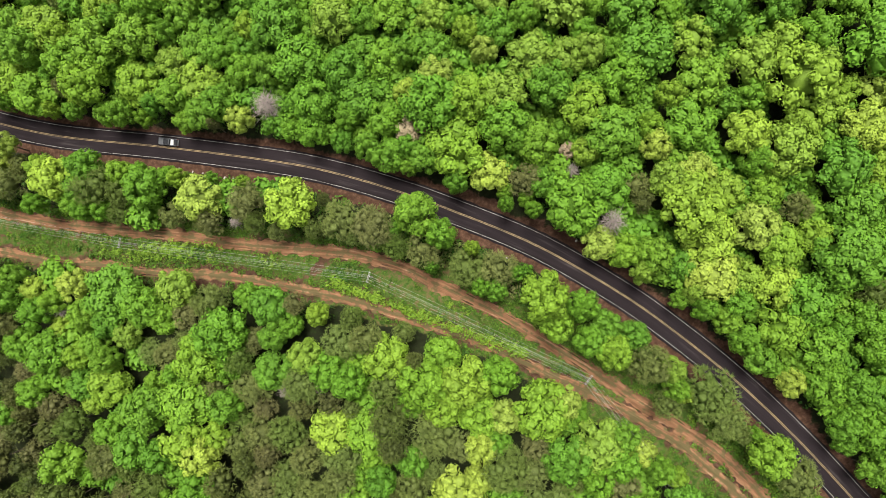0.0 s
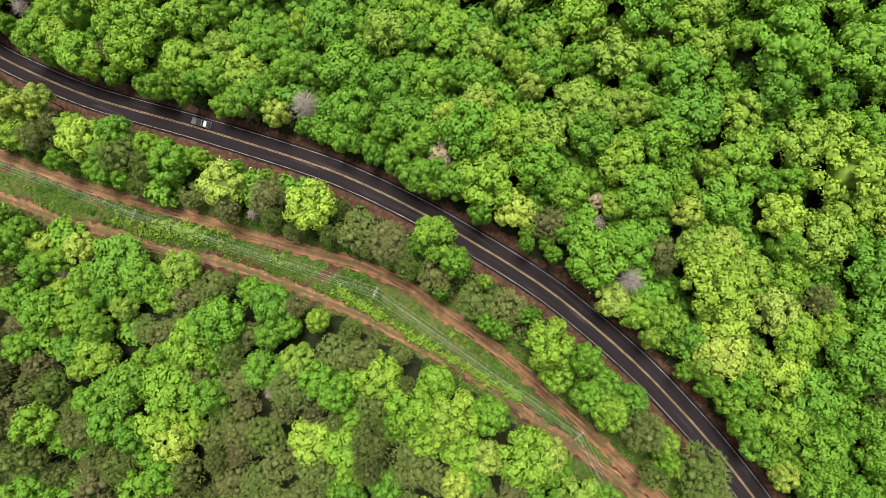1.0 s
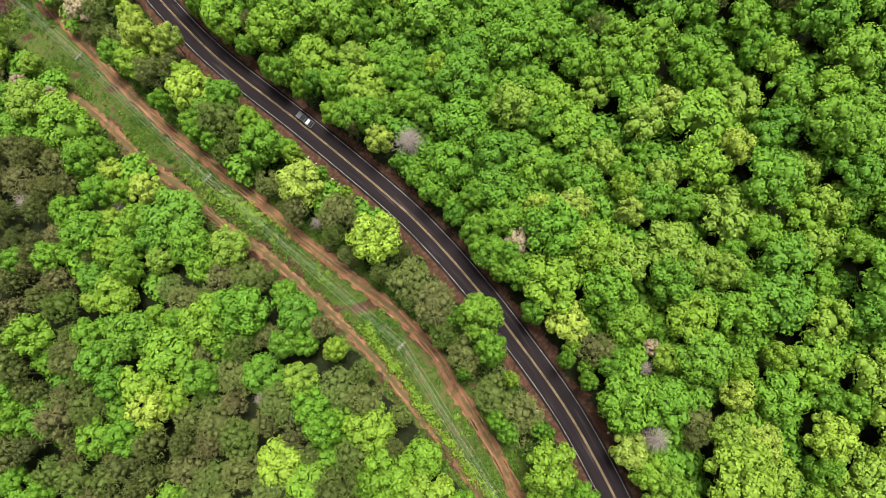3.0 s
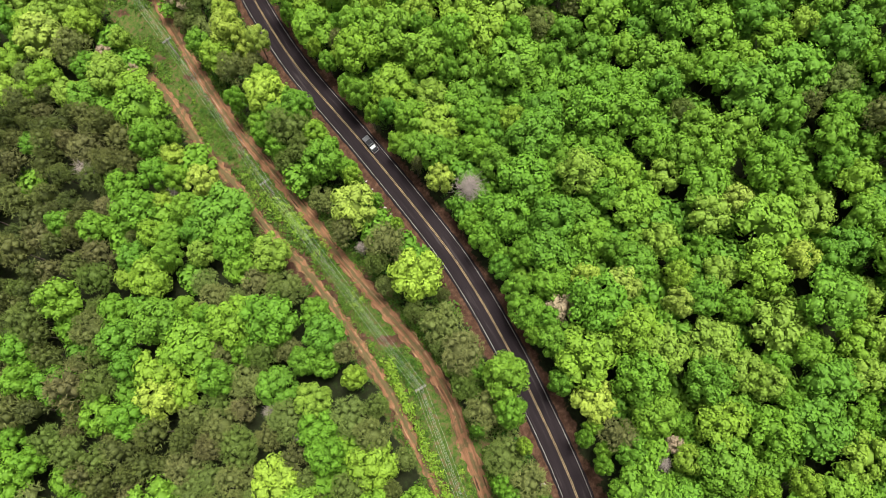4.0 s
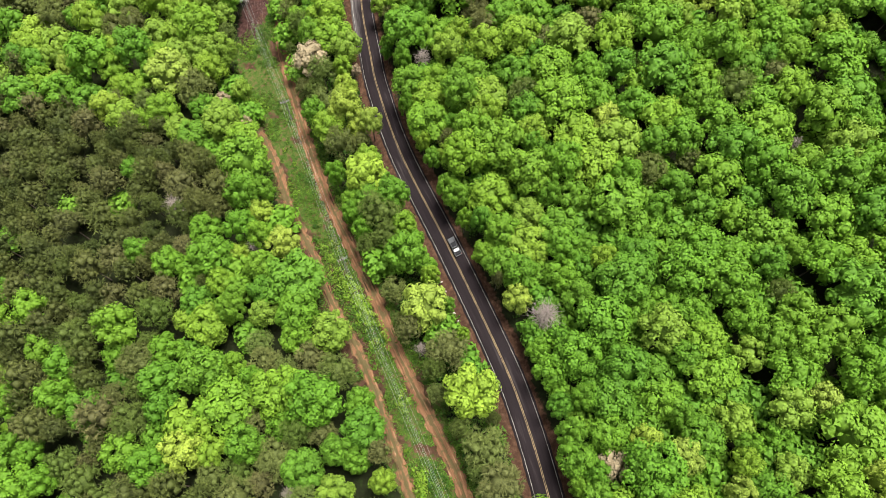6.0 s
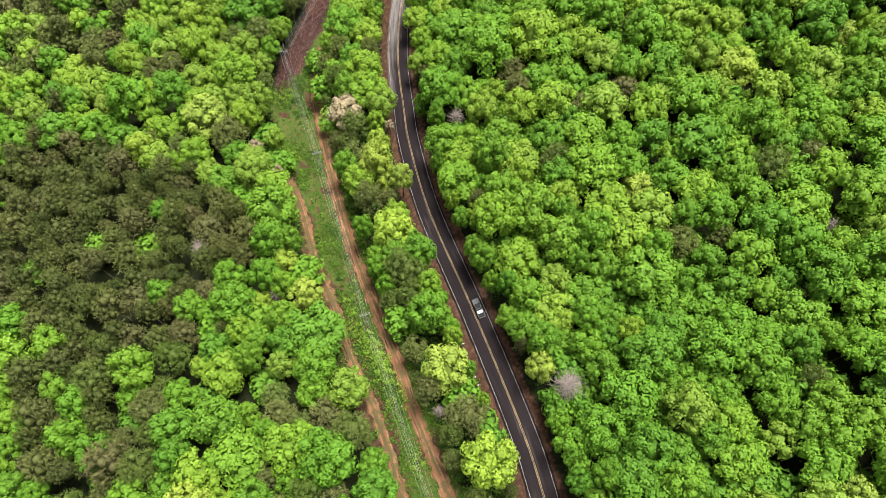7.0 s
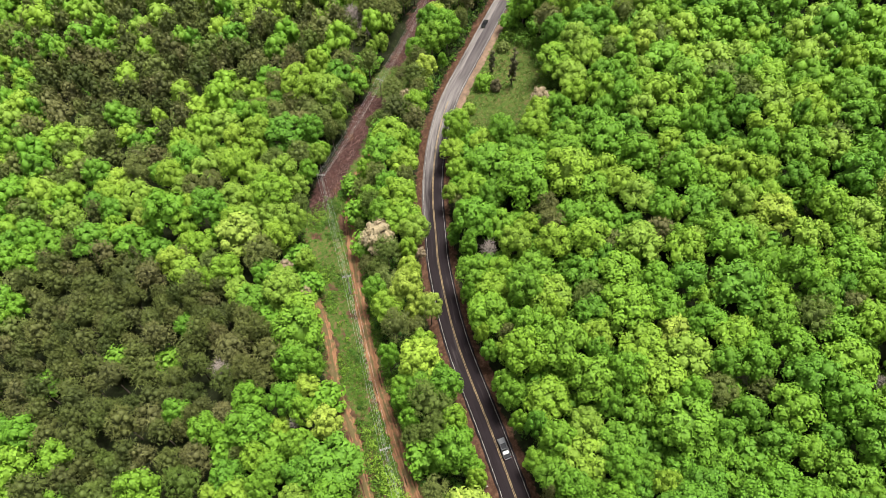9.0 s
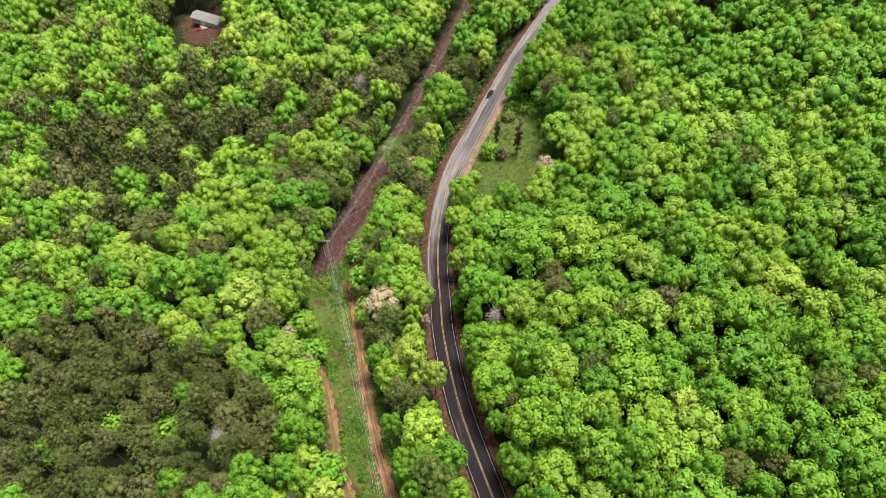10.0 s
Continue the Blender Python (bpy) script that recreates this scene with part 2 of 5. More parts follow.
# ---- mesh helpers ----
def mesh_of(name, verts, tris, mats=(), slots=None, floats=None, uvs=None):
    """A mesh from arrays of corners and triangles, with float attributes by corner."""
    me = bpy.data.meshes.new(name)
    verts, tris = np.asarray(verts, np.float32), np.asarray(tris, np.int32)
    me.vertices.add(len(verts))
    me.vertices.foreach_set("co", verts.ravel())
    me.loops.add(tris.size)
    me.loops.foreach_set("vertex_index", tris.ravel())
    me.polygons.add(len(tris))
    me.polygons.foreach_set("loop_start", np.arange(0, tris.size, 3, dtype=np.int32))
    for m in mats:
        me.materials.append(m)
    if slots is not None:
        me.polygons.foreach_set("material_index", np.asarray(slots, np.int32))
    for key, values in (floats or {}).items():
        at = me.attributes.new(key, "FLOAT", "POINT")
        at.data.foreach_set("value", np.asarray(values, np.float32))
    if uvs is not None:
        layer = me.uv_layers.new(name="UVMap")
        layer.data.foreach_set("uv", np.asarray(uvs, np.float32)[tris.ravel()].ravel())
    me.update(calc_edges=True)
    return me


def part(name, bm, mat, parent, label=""):
    """Links a bmesh as one mesh object under a thing or a part."""
    me = bpy.data.meshes.new(name)
    bm.to_mesh(me)
    bm.free()
    me.materials.append(mat)
    ob = new(name, me)
    ob.parent = parent
    return tagged(ob, label)


def box(bm, centre, size, bevel=0.0, turn=None, taper=(1, 1)):
    """Adds a box, its top face tapered, with bevelled edges."""
    made = bmesh.ops.create_cube(bm, size=1)["verts"]
    for v in made:
        if v.co.z > 0:
            v.co.x *= taper[0]
            v.co.y *= taper[1]
        v.co = Vector((v.co.x * size[0], v.co.y * size[1], v.co.z * size[2]))
    if bevel:
        edges = list({e for v in made for e in v.link_edges})
        made = list({v for f in bmesh.ops.bevel(bm, geom=edges, offset=bevel, segments=2, affect="EDGES")["faces"] for v in f.verts} | {v for v in made if v.is_valid})
    m = Matrix.Translation(centre) @ (turn or Matrix.Identity(4))
    for v in made:
        v.co = m @ v.co
    return bm


def rod(bm, a, b, r0, r1, sides=8):
    """Adds a tapered rod from a to b."""
    a, b = Vector(a), Vector(b)
    m = Matrix.Translation((a + b) / 2) @ (b - a).to_track_quat("Z", "Y").to_matrix().to_4x4()
    bmesh.ops.create_cone(bm, cap_ends=True, segments=sides, radius1=r0, radius2=r1, depth=(b - a).length, matrix=m)
    return bm


# ---- the lie of the land: a long slope, rising to the north-east ----
SLOPE_X, SLOPE_Y = 0.1932, 0.1328


def smooth(t):
    t = np.clip(t, 0, 1)
    return t * t * (3 - 2 * t)


def land(x, y):
    """The ground's height: the slope, and a hollow behind the wooded crest east of the bend."""
    x, y = np.asarray(x, float), np.asarray(y, float)
    p = SLOPE_X * x + SLOPE_Y * y
    far = np.abs(p)
    p = np.sign(p) * np.where(far < 85, far, 85 + 35 * np.tanh((far - 85) / 35))
    beyond, along = -0.74 * (x + 175) + 0.66 * (y - 112), 0.66 * (x + 175) + 0.74 * (y - 112)
    return p - 13 * smooth(beyond / 40) * smooth(along / 45) * smooth((260 - beyond) / 120)


def spline(points, step=1.0):
    """An even polyline along a smooth curve through the points."""
    p = np.array(points, float)
    p = np.vstack([2 * p[0] - p[1], p, 2 * p[-1] - p[-2]])
    out = []
    for a, b, c, d in zip(p, p[1:], p[2:], p[3:]):
        t = np.linspace(0, 1, 24, endpoint=False)[:, None]
        out.append(0.5 * (2 * b + (c - a) * t + (2 * a - 5 * b + 4 * c - d) * t**2 + (3 * b - a - 3 * c + d) * t**3))
    q = np.vstack(out)
    s = np.r_[0, np.cumsum(np.hypot(*np.diff(q, axis=0).T))]
    u = np.arange(0, s[-1], step)
    return np.c_[np.interp(u, s, q[:, 0]), np.interp(u, s, q[:, 1])]


def distance(x, y, line):
    """The distance of each place from a polyline, and the side: + to its left."""
    x, y = np.ravel(x), np.ravel(y)
    best, side = np.full(len(x), 1e9), np.zeros(len(x))
    coarse = line[::3]
    d = np.gradient(coarse, axis=0)
    for i in range(0, len(x), 4000):
        dx = x[i:i + 4000, None] - coarse[None, :, 0]
        dy = y[i:i + 4000, None] - coarse[None, :, 1]
        k = np.argmin(dx * dx + dy * dy, 1)
        j = np.arange(len(k))
        n = np.hypot(d[k, 0], d[k, 1])
        lateral = (d[k, 0] * dy[j, k] - d[k, 1] * dx[j, k]) / n
        straight = np.hypot(dx[j, k], dy[j, k])
        best[i:i + 4000] = np.where(straight < 5, np.abs(lateral), straight)
        side[i:i + 4000] = np.sign(lateral)
    return best, side


ROAD = spline([(330, -330), (200, -170), (125, -84), (99.9, -55), (86.5, -40.4), (72.9, -27.3), (59.2, -16), (45.4, -6), (24.2, 6.4), (2.4, 15.7), (-12.6, 21.2), (-28, 25.9), (-43.7, 29.4), (-76.7, 34.4), (-111.7, 38.9), (-137, 45), (-150.2, 49.6), (-170.9, 57.7), (-192.2, 69.3), (-208.9, 81.8), (-225.3, 98.5), (-255.6, 131), (-288.6, 171), (-330, 222), (-420, 335), (-560, 520)])
TRACK = spline([(150, -150), (95, -76), (75, -51), (58.9, -38.8), (51.6, -34.5), (36, -24.3), (17.8, -13.2), (7.6, -7.9), (-2.7, -3.2), (-10.4, 0.7), (-21, 3.7), (-34.6, 5.5), (-59, 7.5), (-76, 10), (-94.7, 11.9), (-112, 13.5), (-132, 17.2), (-154, 22.3), (-176, 28.5), (-190, 37), (-203, 52)])
TRACK_SOUTH = spline([(130, -138), (85, -70), (66.3, -49.1), (51.8, -39.1), (37.2, -31.4), (27.4, -27.1), (7.7, -18), (-5.3, -14.1), (-23.9, -8.5), (-45.3, -4.1), (-65.3, -1.3), (-77, -1), (-89, 0), (-98, 1.5), (-114, 2.2), (-130, 5.2), (-142, 6.5), (-152, 6.0)])
CUT = spline([(330, -380), (150, -150), (95, -76), (66, -45.5), (45, -31), (20, -17), (-4, -8), (-35, 0.5), (-65, 4), (-95, 6.5), (-130, 12), (-160, 17.5), (-186, 24), (-200, 36), (-224, 58), (-262, 93), (-318, 142), (-420, 232), (-560, 360)])


def axis(lo, hi, step, far):
    """Even steps between lo and hi, growing towards far on both sides."""
    out, g, a = [], step, hi
    while a < far:
        g *= 1.35
        a += g
        out.append(a)
    low, g, a = [], step, lo
    while a > -far:
        g *= 1.35
        a -= g
        low.append(a)
    return np.array(low[::-1] + list(np.arange(lo, hi + 0.01, step)) + out)


def wobble(x, y, size, seed=0.0):
    """Smooth uneven values, about -1 to 1."""
    return (np.sin(x / size + 1.3 * np.sin(y / size * 0.83 + seed)) + np.sin(y / size * 1.21 + 1.7 * np.sin(x / size * 0.71 + 2 * seed) + seed)) / 2


def clearing(x, y):
    """How far a place is from the middle of the meadow by the bend: 1 at its border."""
    u, w = 0.855 * (x + 203) - 0.52 * (y - 100), 0.52 * (x + 203) + 0.855 * (y - 100)
    return np.hypot(u / 29, w / 17)


def build_ground():
    gx, gy = axis(-330, 125, 1.9, 4000), axis(-115, 200, 1.9, 4000)
    x, y = np.meshgrid(gx, gy)
    nx, ny = len(gx), len(gy)
    x, y = x.ravel(), y.ravel()
    near = (x > -450) & (x < 250) & (y > -260) & (y < 360)
    cover = np.zeros((len(x), 4), np.float32)
    cover[:, 3] = 1
    road, side = np.full(len(x), 999.0), np.zeros(len(x))
    road[near], side[near] = distance(x[near], y[near], ROAD)
    cut, track, south = np.full(len(x), 999.0), np.full(len(x), 999.0), np.full(len(x), 999.0)
    cut_side = np.zeros(len(x))
    cut[near], cut_side[near] = distance(x[near], y[near], CUT)
    track[near], _ = distance(x[near], y[near], TRACK)
    south[near], _ = distance(x[near], y[near], TRACK_SOUTH)
    w = wobble(x, y, 4.0) + 0.6 * wobble(x, y, 1.7, 2.0)
    shoulder = np.clip((6.6 + 0.7 * (side > 0) + 0.9 * w - road) / 1.6, 0, 1)
    cover[:, 0] = np.maximum.reduce([shoulder, np.clip((3.0 + 0.8 * w - track) / 1.7, 0, 1) * 0.74, np.clip((3.2 + 1.0 * w + 2.2 * np.exp(-((x + 75) / 28) ** 2) - south) / 1.8, 0, 1) * 0.8])
    bare = np.clip((wobble(x, y, 3.1, 3.0) + 0.6 * wobble(x, y, 1.4, 1.2) - 0.55) / 0.5, 0, 1) * np.clip((9.5 - cut) / 2, 0, 1) * np.clip((south + 2) / 8, 0.4, 1)
    cover[:, 0] = np.maximum(cover[:, 0], bare * 0.66)
    yard = np.hypot((x + 393) / 22, (y - 18) / 16)
    cover[:, 0] = np.maximum(cover[:, 0], np.clip(1.4 - yard, 0, 1))
    cover[:, 0] = np.maximum(cover[:, 0], np.clip(1.5 - np.hypot(x + 245, y - 61) / 3.5, 0, 1))
    cover[:, 0] = np.maximum(cover[:, 0], np.clip(1.5 - np.hypot((x + 171.1) / 6.5, (y - 26.0) / 2.8), 0, 1) * 0.95)
    meadow = clearing(x, y) + 0.12 * w
    open_cut = np.clip((10.5 + w - cut) / 2, 0, 1)
    cover[:, 1] = np.maximum.reduce([np.where(x > -184, open_cut, open_cut * 0.25), np.clip(1.7 - meadow, 0, 1), np.clip(1.6 - np.hypot(x + 231, y - 67) / 10, 0, 1), np.clip((9 + w - cut) / 2, 0, 1) * (x < -184) * (cut_side < 0) * 0.9])
    cover[:, 2] = np.where((x < -178) & (np.hypot(x + 231, y - 67) > 9), np.clip((np.where(cut_side > 0, np.where(x < -235, 5.6, 7.5), 3.6) + w - cut) / 2, 0, 1), 0)
    z = land(x, y) + np.where(near, 0.12 * wobble(x, y, 2.3, 1.0) * np.clip((road - 4.2) / 3, 0, 1), 0)
    z -= np.clip((6.8 - np.abs(road - 6.2)) / 6.8, 0, 1) * 0.25 * (road > 3.7)
    z -= np.where(road < 5.2, 0.12, 0) + np.where((track < 2.6) | (south < 2.6), 0.10, 0)
    i = np.arange(nx * ny).reshape(ny, nx)
    a, b, c, d = i[:-1, :-1].ravel(), i[:-1, 1:].ravel(), i[1:, 1:].ravel(), i[1:, :-1].ravel()
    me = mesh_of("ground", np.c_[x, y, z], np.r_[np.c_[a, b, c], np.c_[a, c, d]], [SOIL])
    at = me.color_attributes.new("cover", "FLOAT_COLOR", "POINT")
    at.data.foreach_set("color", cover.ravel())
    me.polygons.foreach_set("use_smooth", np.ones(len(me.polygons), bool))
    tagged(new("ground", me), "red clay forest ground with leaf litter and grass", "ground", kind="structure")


def ribbon(line, offsets, lift, ragged=0.0, seed=0.0):
    """Corners, triangles and metres along and across of a strip on the land; offsets to the left, lift of each."""
    d = np.gradient(line, axis=0)
    d /= np.hypot(d[:, 0], d[:, 1])[:, None]
    nrm = np.c_[-d[:, 1], d[:, 0]]
    rows, uv, n = [], [], len(line)
    for k, (o, h) in enumerate(zip(offsets, lift)):
        edge = o + (ragged * wobble(line[:, 0] * 1.7, line[:, 1] * 1.7, 1.0, seed + k) if k in (0, len(offsets) - 1) else 0)
        q = line + nrm * np.reshape(edge * np.ones(n), (-1, 1))
        rows.append(np.c_[q, land(q[:, 0], q[:, 1]) + h])
        uv.append(np.c_[np.arange(n), edge * np.ones(n)])
    m = len(offsets)
    i = np.arange(n * m).reshape(m, n)
    a, b, c, e = i[:-1, :-1].ravel(), i[:-1, 1:].ravel(), i[1:, 1:].ravel(), i[1:, :-1].ravel()
    return np.vstack(rows), np.r_[np.c_[a, b, c], np.c_[a, c, e]], np.vstack(uv)


def strip(name, line, offsets, lift, mat, parent=None, ragged=0.0, seed=0.0):
    v, t, uv = ribbon(line, offsets, lift, ragged, seed)
    ob = new(name, mesh_of(name, v, t, [mat], uvs=uv))
    ob.parent = parent
    return ob


def build_road():
    road = strip("road", ROAD, (-3.75, -3.6, -1.8, 0, 1.8, 3.6, 3.75), (-0.2, 0.05, 0.08, 0.11, 0.08, 0.05, -0.2), ASPHALT, None, 0.12)
    tagged(road, "two-lane road of dark new asphalt, greyer farther on", "road", kind="structure")
    for name, o, w, mat, label in (("edge_line", -3.12, 0.045, WHITE_LINE, "white painted edge line"), ("edge_line", 3.12, 0.045, WHITE_LINE, "white painted edge line"), ("centre_line", -0.15, 0.065, YELLOW_LINE, "yellow painted centre line"), ("centre_line", 0.15, 0.065, YELLOW_LINE, "yellow painted centre line")):
        h = 0.11 - abs(o) / 3.6 * 0.06 + 0.012
        tagged(strip(name, ROAD if w < 0.05 else ROAD[:704], (o - w, o + w), (h, h), mat, road, 0.03, o), label)
    for line, label, half, mat in ((TRACK, "red clay two-rut track with pale dry ridges", 1.9, CLAY), (TRACK_SOUTH, "narrow overgrown red dirt track along the forest edge", 1.6, OVERGROWN)):
        o = [k * half for k in (-1, -0.75, -0.5, -0.3, 0, 0.3, 0.5, 0.75, 1)]
        h = [-0.15, 0.06, -0.04, 0.06, 0.12, 0.06, -0.04, 0.06, -0.15]
        tagged(strip("dirt_track", line, o, h, mat, None, 0.8, half), label, "dirt track", kind="structure")


build_ground()
build_road()
pull_off = strip("pull_off", ROAD[818:866], (3.7, 5.5, 8.0, 10.5), (0.03, 0.06, 0.06, -0.2), GRAVEL, None, 0.5)
tagged(pull_off, "grey gravel pull-off beside the road", "gravel", kind="structure")
verge = strip("verge", ROAD[688:790], (-6.6, -5.6, -4.6, -3.7), (-0.3, -0.02, 0.03, 0.03), SAND, None, 0.25)
tagged(verge, "sandy tan verge beside the road", "verge", kind="structure")


# ---- trees ----
# a bough's inner mass: six corners, eight faces
OCTA = np.array([(1, 0, 0), (0, 1, 0), (-1, 0, 0), (0, -1, 0), (0, 0, 1), (0, 0, -1)], float)
OCTA_FACES = np.array([(0, 1, 4), (1, 2, 4), (2, 3, 4), (3, 0, 4), (1, 0, 5), (2, 1, 5), (3, 2, 5), (0, 3, 5)])


def unit(v):
    return v / np.maximum(np.linalg.norm(v, axis=-1, keepdims=True), 1e-6)


def round_about(rng, count, least, jitter):
    """Ways spread evenly over a dome, from its top down to the height least."""
    k = np.arange(count) + 0.5
    up = np.clip(least + (1 - least) * k / count + rng.normal(0, jitter * 0.3, count), least, 1)
    turn = k * 2.39996 + rng.normal(0, jitter, count) + rng.uniform(0, 6.28)
    flat = np.sqrt(np.maximum(1 - up**2, 0))
    return np.c_[np.cos(turn) * flat, np.sin(turn) * flat, up]


def crown_arrays(rng, radius, tall, middle, billows, share, sprays, points, size, slim=1.0, low=-0.35, cone=0.0, core=0.80, inside=0.24):
    """A crown of rounded boughs, each a billow of its own covered with ragged bunches of leaves or tufts of needles.
    Gives corners, triangles and the tone of each corner: random on leaves, darkened as shade on the inner masses."""
    way = round_about(rng, billows, low * 0.8, 0.28)
    r = radius * share * rng.uniform(0.68, 1.32, billows)
    wide = 1 - cone * np.clip(way[:, 2] + 0.2, 0, 1.2) * 0.5
    reach = rng.uniform(0.78, 1.05, billows)[:, None]
    middle_of = way * np.c_[(radius - 0.62 * r) * wide, (radius - 0.62 * r) * wide, tall - 0.62 * r] * reach
    # sprays lie on the outside of the billows, none inside a neighbour
    at = np.repeat(np.arange(billows), sprays)
    d = unit(np.concatenate([round_about(rng, sprays, -1, 0.3) for i in range(billows)]) + rng.normal(size=(len(at), 3)) * 0.12)
    keep = (d * unit(way + (0, 0, 0.55))[at]).sum(1) > -0.12
    at, d = at[keep], d[keep]
    spot = middle_of[at] + d * (r[at] * rng.uniform(0.90, 1.12, len(at)))[:, None]
    far = np.linalg.norm(spot[:, None] - middle_of[None], axis=2) / r[None]
    far[np.arange(len(at)), at] = 9
    keep = far.min(1) > 0.90
    at, d, spot = at[keep], d[keep], spot[keep] + (0, 0, middle)
    n = len(at)
    rough = rng.normal(size=(n, 3))
    tuft_tone = np.clip(rng.normal(0.52, 0.10, billows)[at] + rng.normal(0, 0.09, n), 0, 1)
    s = size * rng.uniform(0.65, 1.35, n)
    if slim < 0.5:
        # needles and bare buds: narrow blades that fan out from a twig's end
        up = unit(d + (0, 0, 0.25) + rough * 0.2)
        along = unit(up[:, None] * rng.uniform(0.35, 1.0, (n, points, 1)) + unit(rng.normal(size=(n, points, 3))) * 0.85)
        across = unit(np.cross(along, rng.normal(size=(n, points, 3)))) * (s * slim * 0.5)[:, None, None]
        foot = spot[:, None] - up[:, None] * (s * 0.35)[:, None, None] + along * (s * 0.08)[:, None, None]
        leaf = np.stack([foot - across, foot + across, foot + along * (s[:, None] * rng.uniform(0.7, 1.2, (n, points)))[..., None]], 2).reshape(-1, 3)
        tint = np.repeat(np.clip(tuft_tone[:, None] + rng.normal(0, 0.07, (n, points)), 0, 1).ravel(), 3)
    else:
        # leaves in small bunches, each lying about flat on its bough, its tip a little down
        face = unit(d + (0, 0, 0.2) + rough * 0.17)
        along = unit(np.cross(face, rng.normal(size=(n, 3))))
        wide = np.cross(face, along)
        s = s[:, None]
        leaf = np.stack([spot - along * s * 0.42 - wide * s * 0.55, spot - along * s * 0.42 + wide * s * 0.55, spot + along * s * 0.75 - face * s * 0.16], 1).reshape(-1, 3)
        tint = np.repeat(tuft_tone, 3)
    tris = np.arange(len(leaf)).reshape(-1, 3)
    iv, it = OCTA, OCTA_FACES
    # inner masses get a low tone: shade between the leaves, put into colour
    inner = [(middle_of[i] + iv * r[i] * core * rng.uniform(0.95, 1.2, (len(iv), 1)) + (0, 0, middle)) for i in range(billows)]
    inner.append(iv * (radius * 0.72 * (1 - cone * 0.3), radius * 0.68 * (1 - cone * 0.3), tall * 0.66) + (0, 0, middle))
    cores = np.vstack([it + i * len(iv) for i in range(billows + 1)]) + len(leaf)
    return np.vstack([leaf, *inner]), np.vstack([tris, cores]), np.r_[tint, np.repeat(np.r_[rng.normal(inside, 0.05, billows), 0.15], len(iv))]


def leafy_arrays(rng, radius, tall, middle, billows, sprays, size, low=-0.35):
    """A leafy bush or vine: the same, in few words."""
    return crown_arrays(rng, radius, tall, middle, billows, 0.40, sprays, 1, size, 1.0, low)


def trunk_arrays(rng, tall, r, limbs=5):
    """A tapered trunk with a few limbs that rise into the crown."""
    bm = bmesh.new()
    lean = Vector((rng.uniform(-0.5, 0.5), rng.uniform(-0.5, 0.5), 0))
    top = Vector((0, 0, tall)) + lean
    rod(bm, (0, 0, -1.2), Vector((0, 0, tall * 0.5)) + lean * 0.4, r * 1.25, r * 0.8, 7)
    rod(bm, Vector((0, 0, tall * 0.49)) + lean * 0.4, top, r * 0.8, r * 0.25, 6)
    for i in range(limbs):
        a = i * 2.4 + rng.uniform(0, 1)
        h = tall * rng.uniform(0.45, 0.75)
        reach = tall * rng.uniform(0.14, 0.22)
        rod(bm, Vector((0, 0, h)) + lean * 0.6, (math.cos(a) * reach, math.sin(a) * reach, h + reach * 1.1), r * 0.4, r * 0.12, 4)
    bmesh.ops.triangulate(bm, faces=bm.faces)
    v = np.array([x.co[:] for x in bm.verts])
    t = np.array([[x.index for x in f.verts] for f in bm.faces])
    bm.free()
    return v, t


def bare_arrays(rng, radius, tall, boughs, twigs, thick):
    """Bare boughs that fan out and up from a trunk, each with finer twigs."""
    bm = bmesh.new()
    rod(bm, (0, 0, -1), (0.2, 0.1, tall * 0.92), thick * 2.2, thick * 0.7, 6)
    for i in range(boughs):
        h = tall * (0.38 + 0.55 * (i + 0.5) / boughs)
        a = i * 2.39996
        reach = radius * rng.uniform(0.65, 1.05) * (1.25 - 0.85 * (h / tall) ** 2)
        tip = Vector((math.cos(a) * reach, math.sin(a) * reach, h + reach * rng.uniform(0.1, 0.5)))
        foot = Vector((0, 0, h))
        rod(bm, foot, tip, thick * 0.9, thick * 0.35, 4)
        for j in range(twigs):
            p = foot.lerp(tip, rng.uniform(0.3, 1.0))
            q = p + Vector((rng.normal(), rng.normal(), rng.normal() * 0.6 + 0.3)) * radius * 0.22 + (tip - foot) * 0.12
            rod(bm, p, q, thick * 0.4, thick * 0.2, 3)
    bmesh.ops.triangulate(bm, faces=bm.faces)
    v = np.array([x.co[:] for x in bm.verts])
    t = np.array([[x.index for x in f.verts] for f in bm.faces])
    bm.free()
    return v, t


# kind: material, crown radius, half height, middle, billows, their share of the radius, bunches to each, blades to a bunch, size, slimness, cone
KINDS = {
    "green": (LEAF_GREEN, 5.6, 7.0, 10.8, 30, 0.285, 134, 1, 0.465, 1.0, 0.0),
    "lime": (LEAF_LIME, 5.6, 6.6, 10.8, 29, 0.29, 134, 1, 0.465, 1.0, 0.0),
    "yellow": (LEAF_YELLOW, 5.3, 5.9, 10.8, 26, 0.30, 134, 1, 0.465, 1.0, 0.0),
    "olive": (LEAF_OLIVE, 4.6, 5.8, 10.4, 20, 0.33, 40, 7, 0.85, 0.16, 0.1),
    "pine": (LEAF_PINE, 3.8, 7.2, 11.0, 16, 0.38, 38, 6, 0.85, 0.18, 0.45),
    "pale": (LEAF_PALE, 4.0, 4.2, 10.4, 22, 0.32, 80, 1, 0.46, 1.0, 0.0),
}
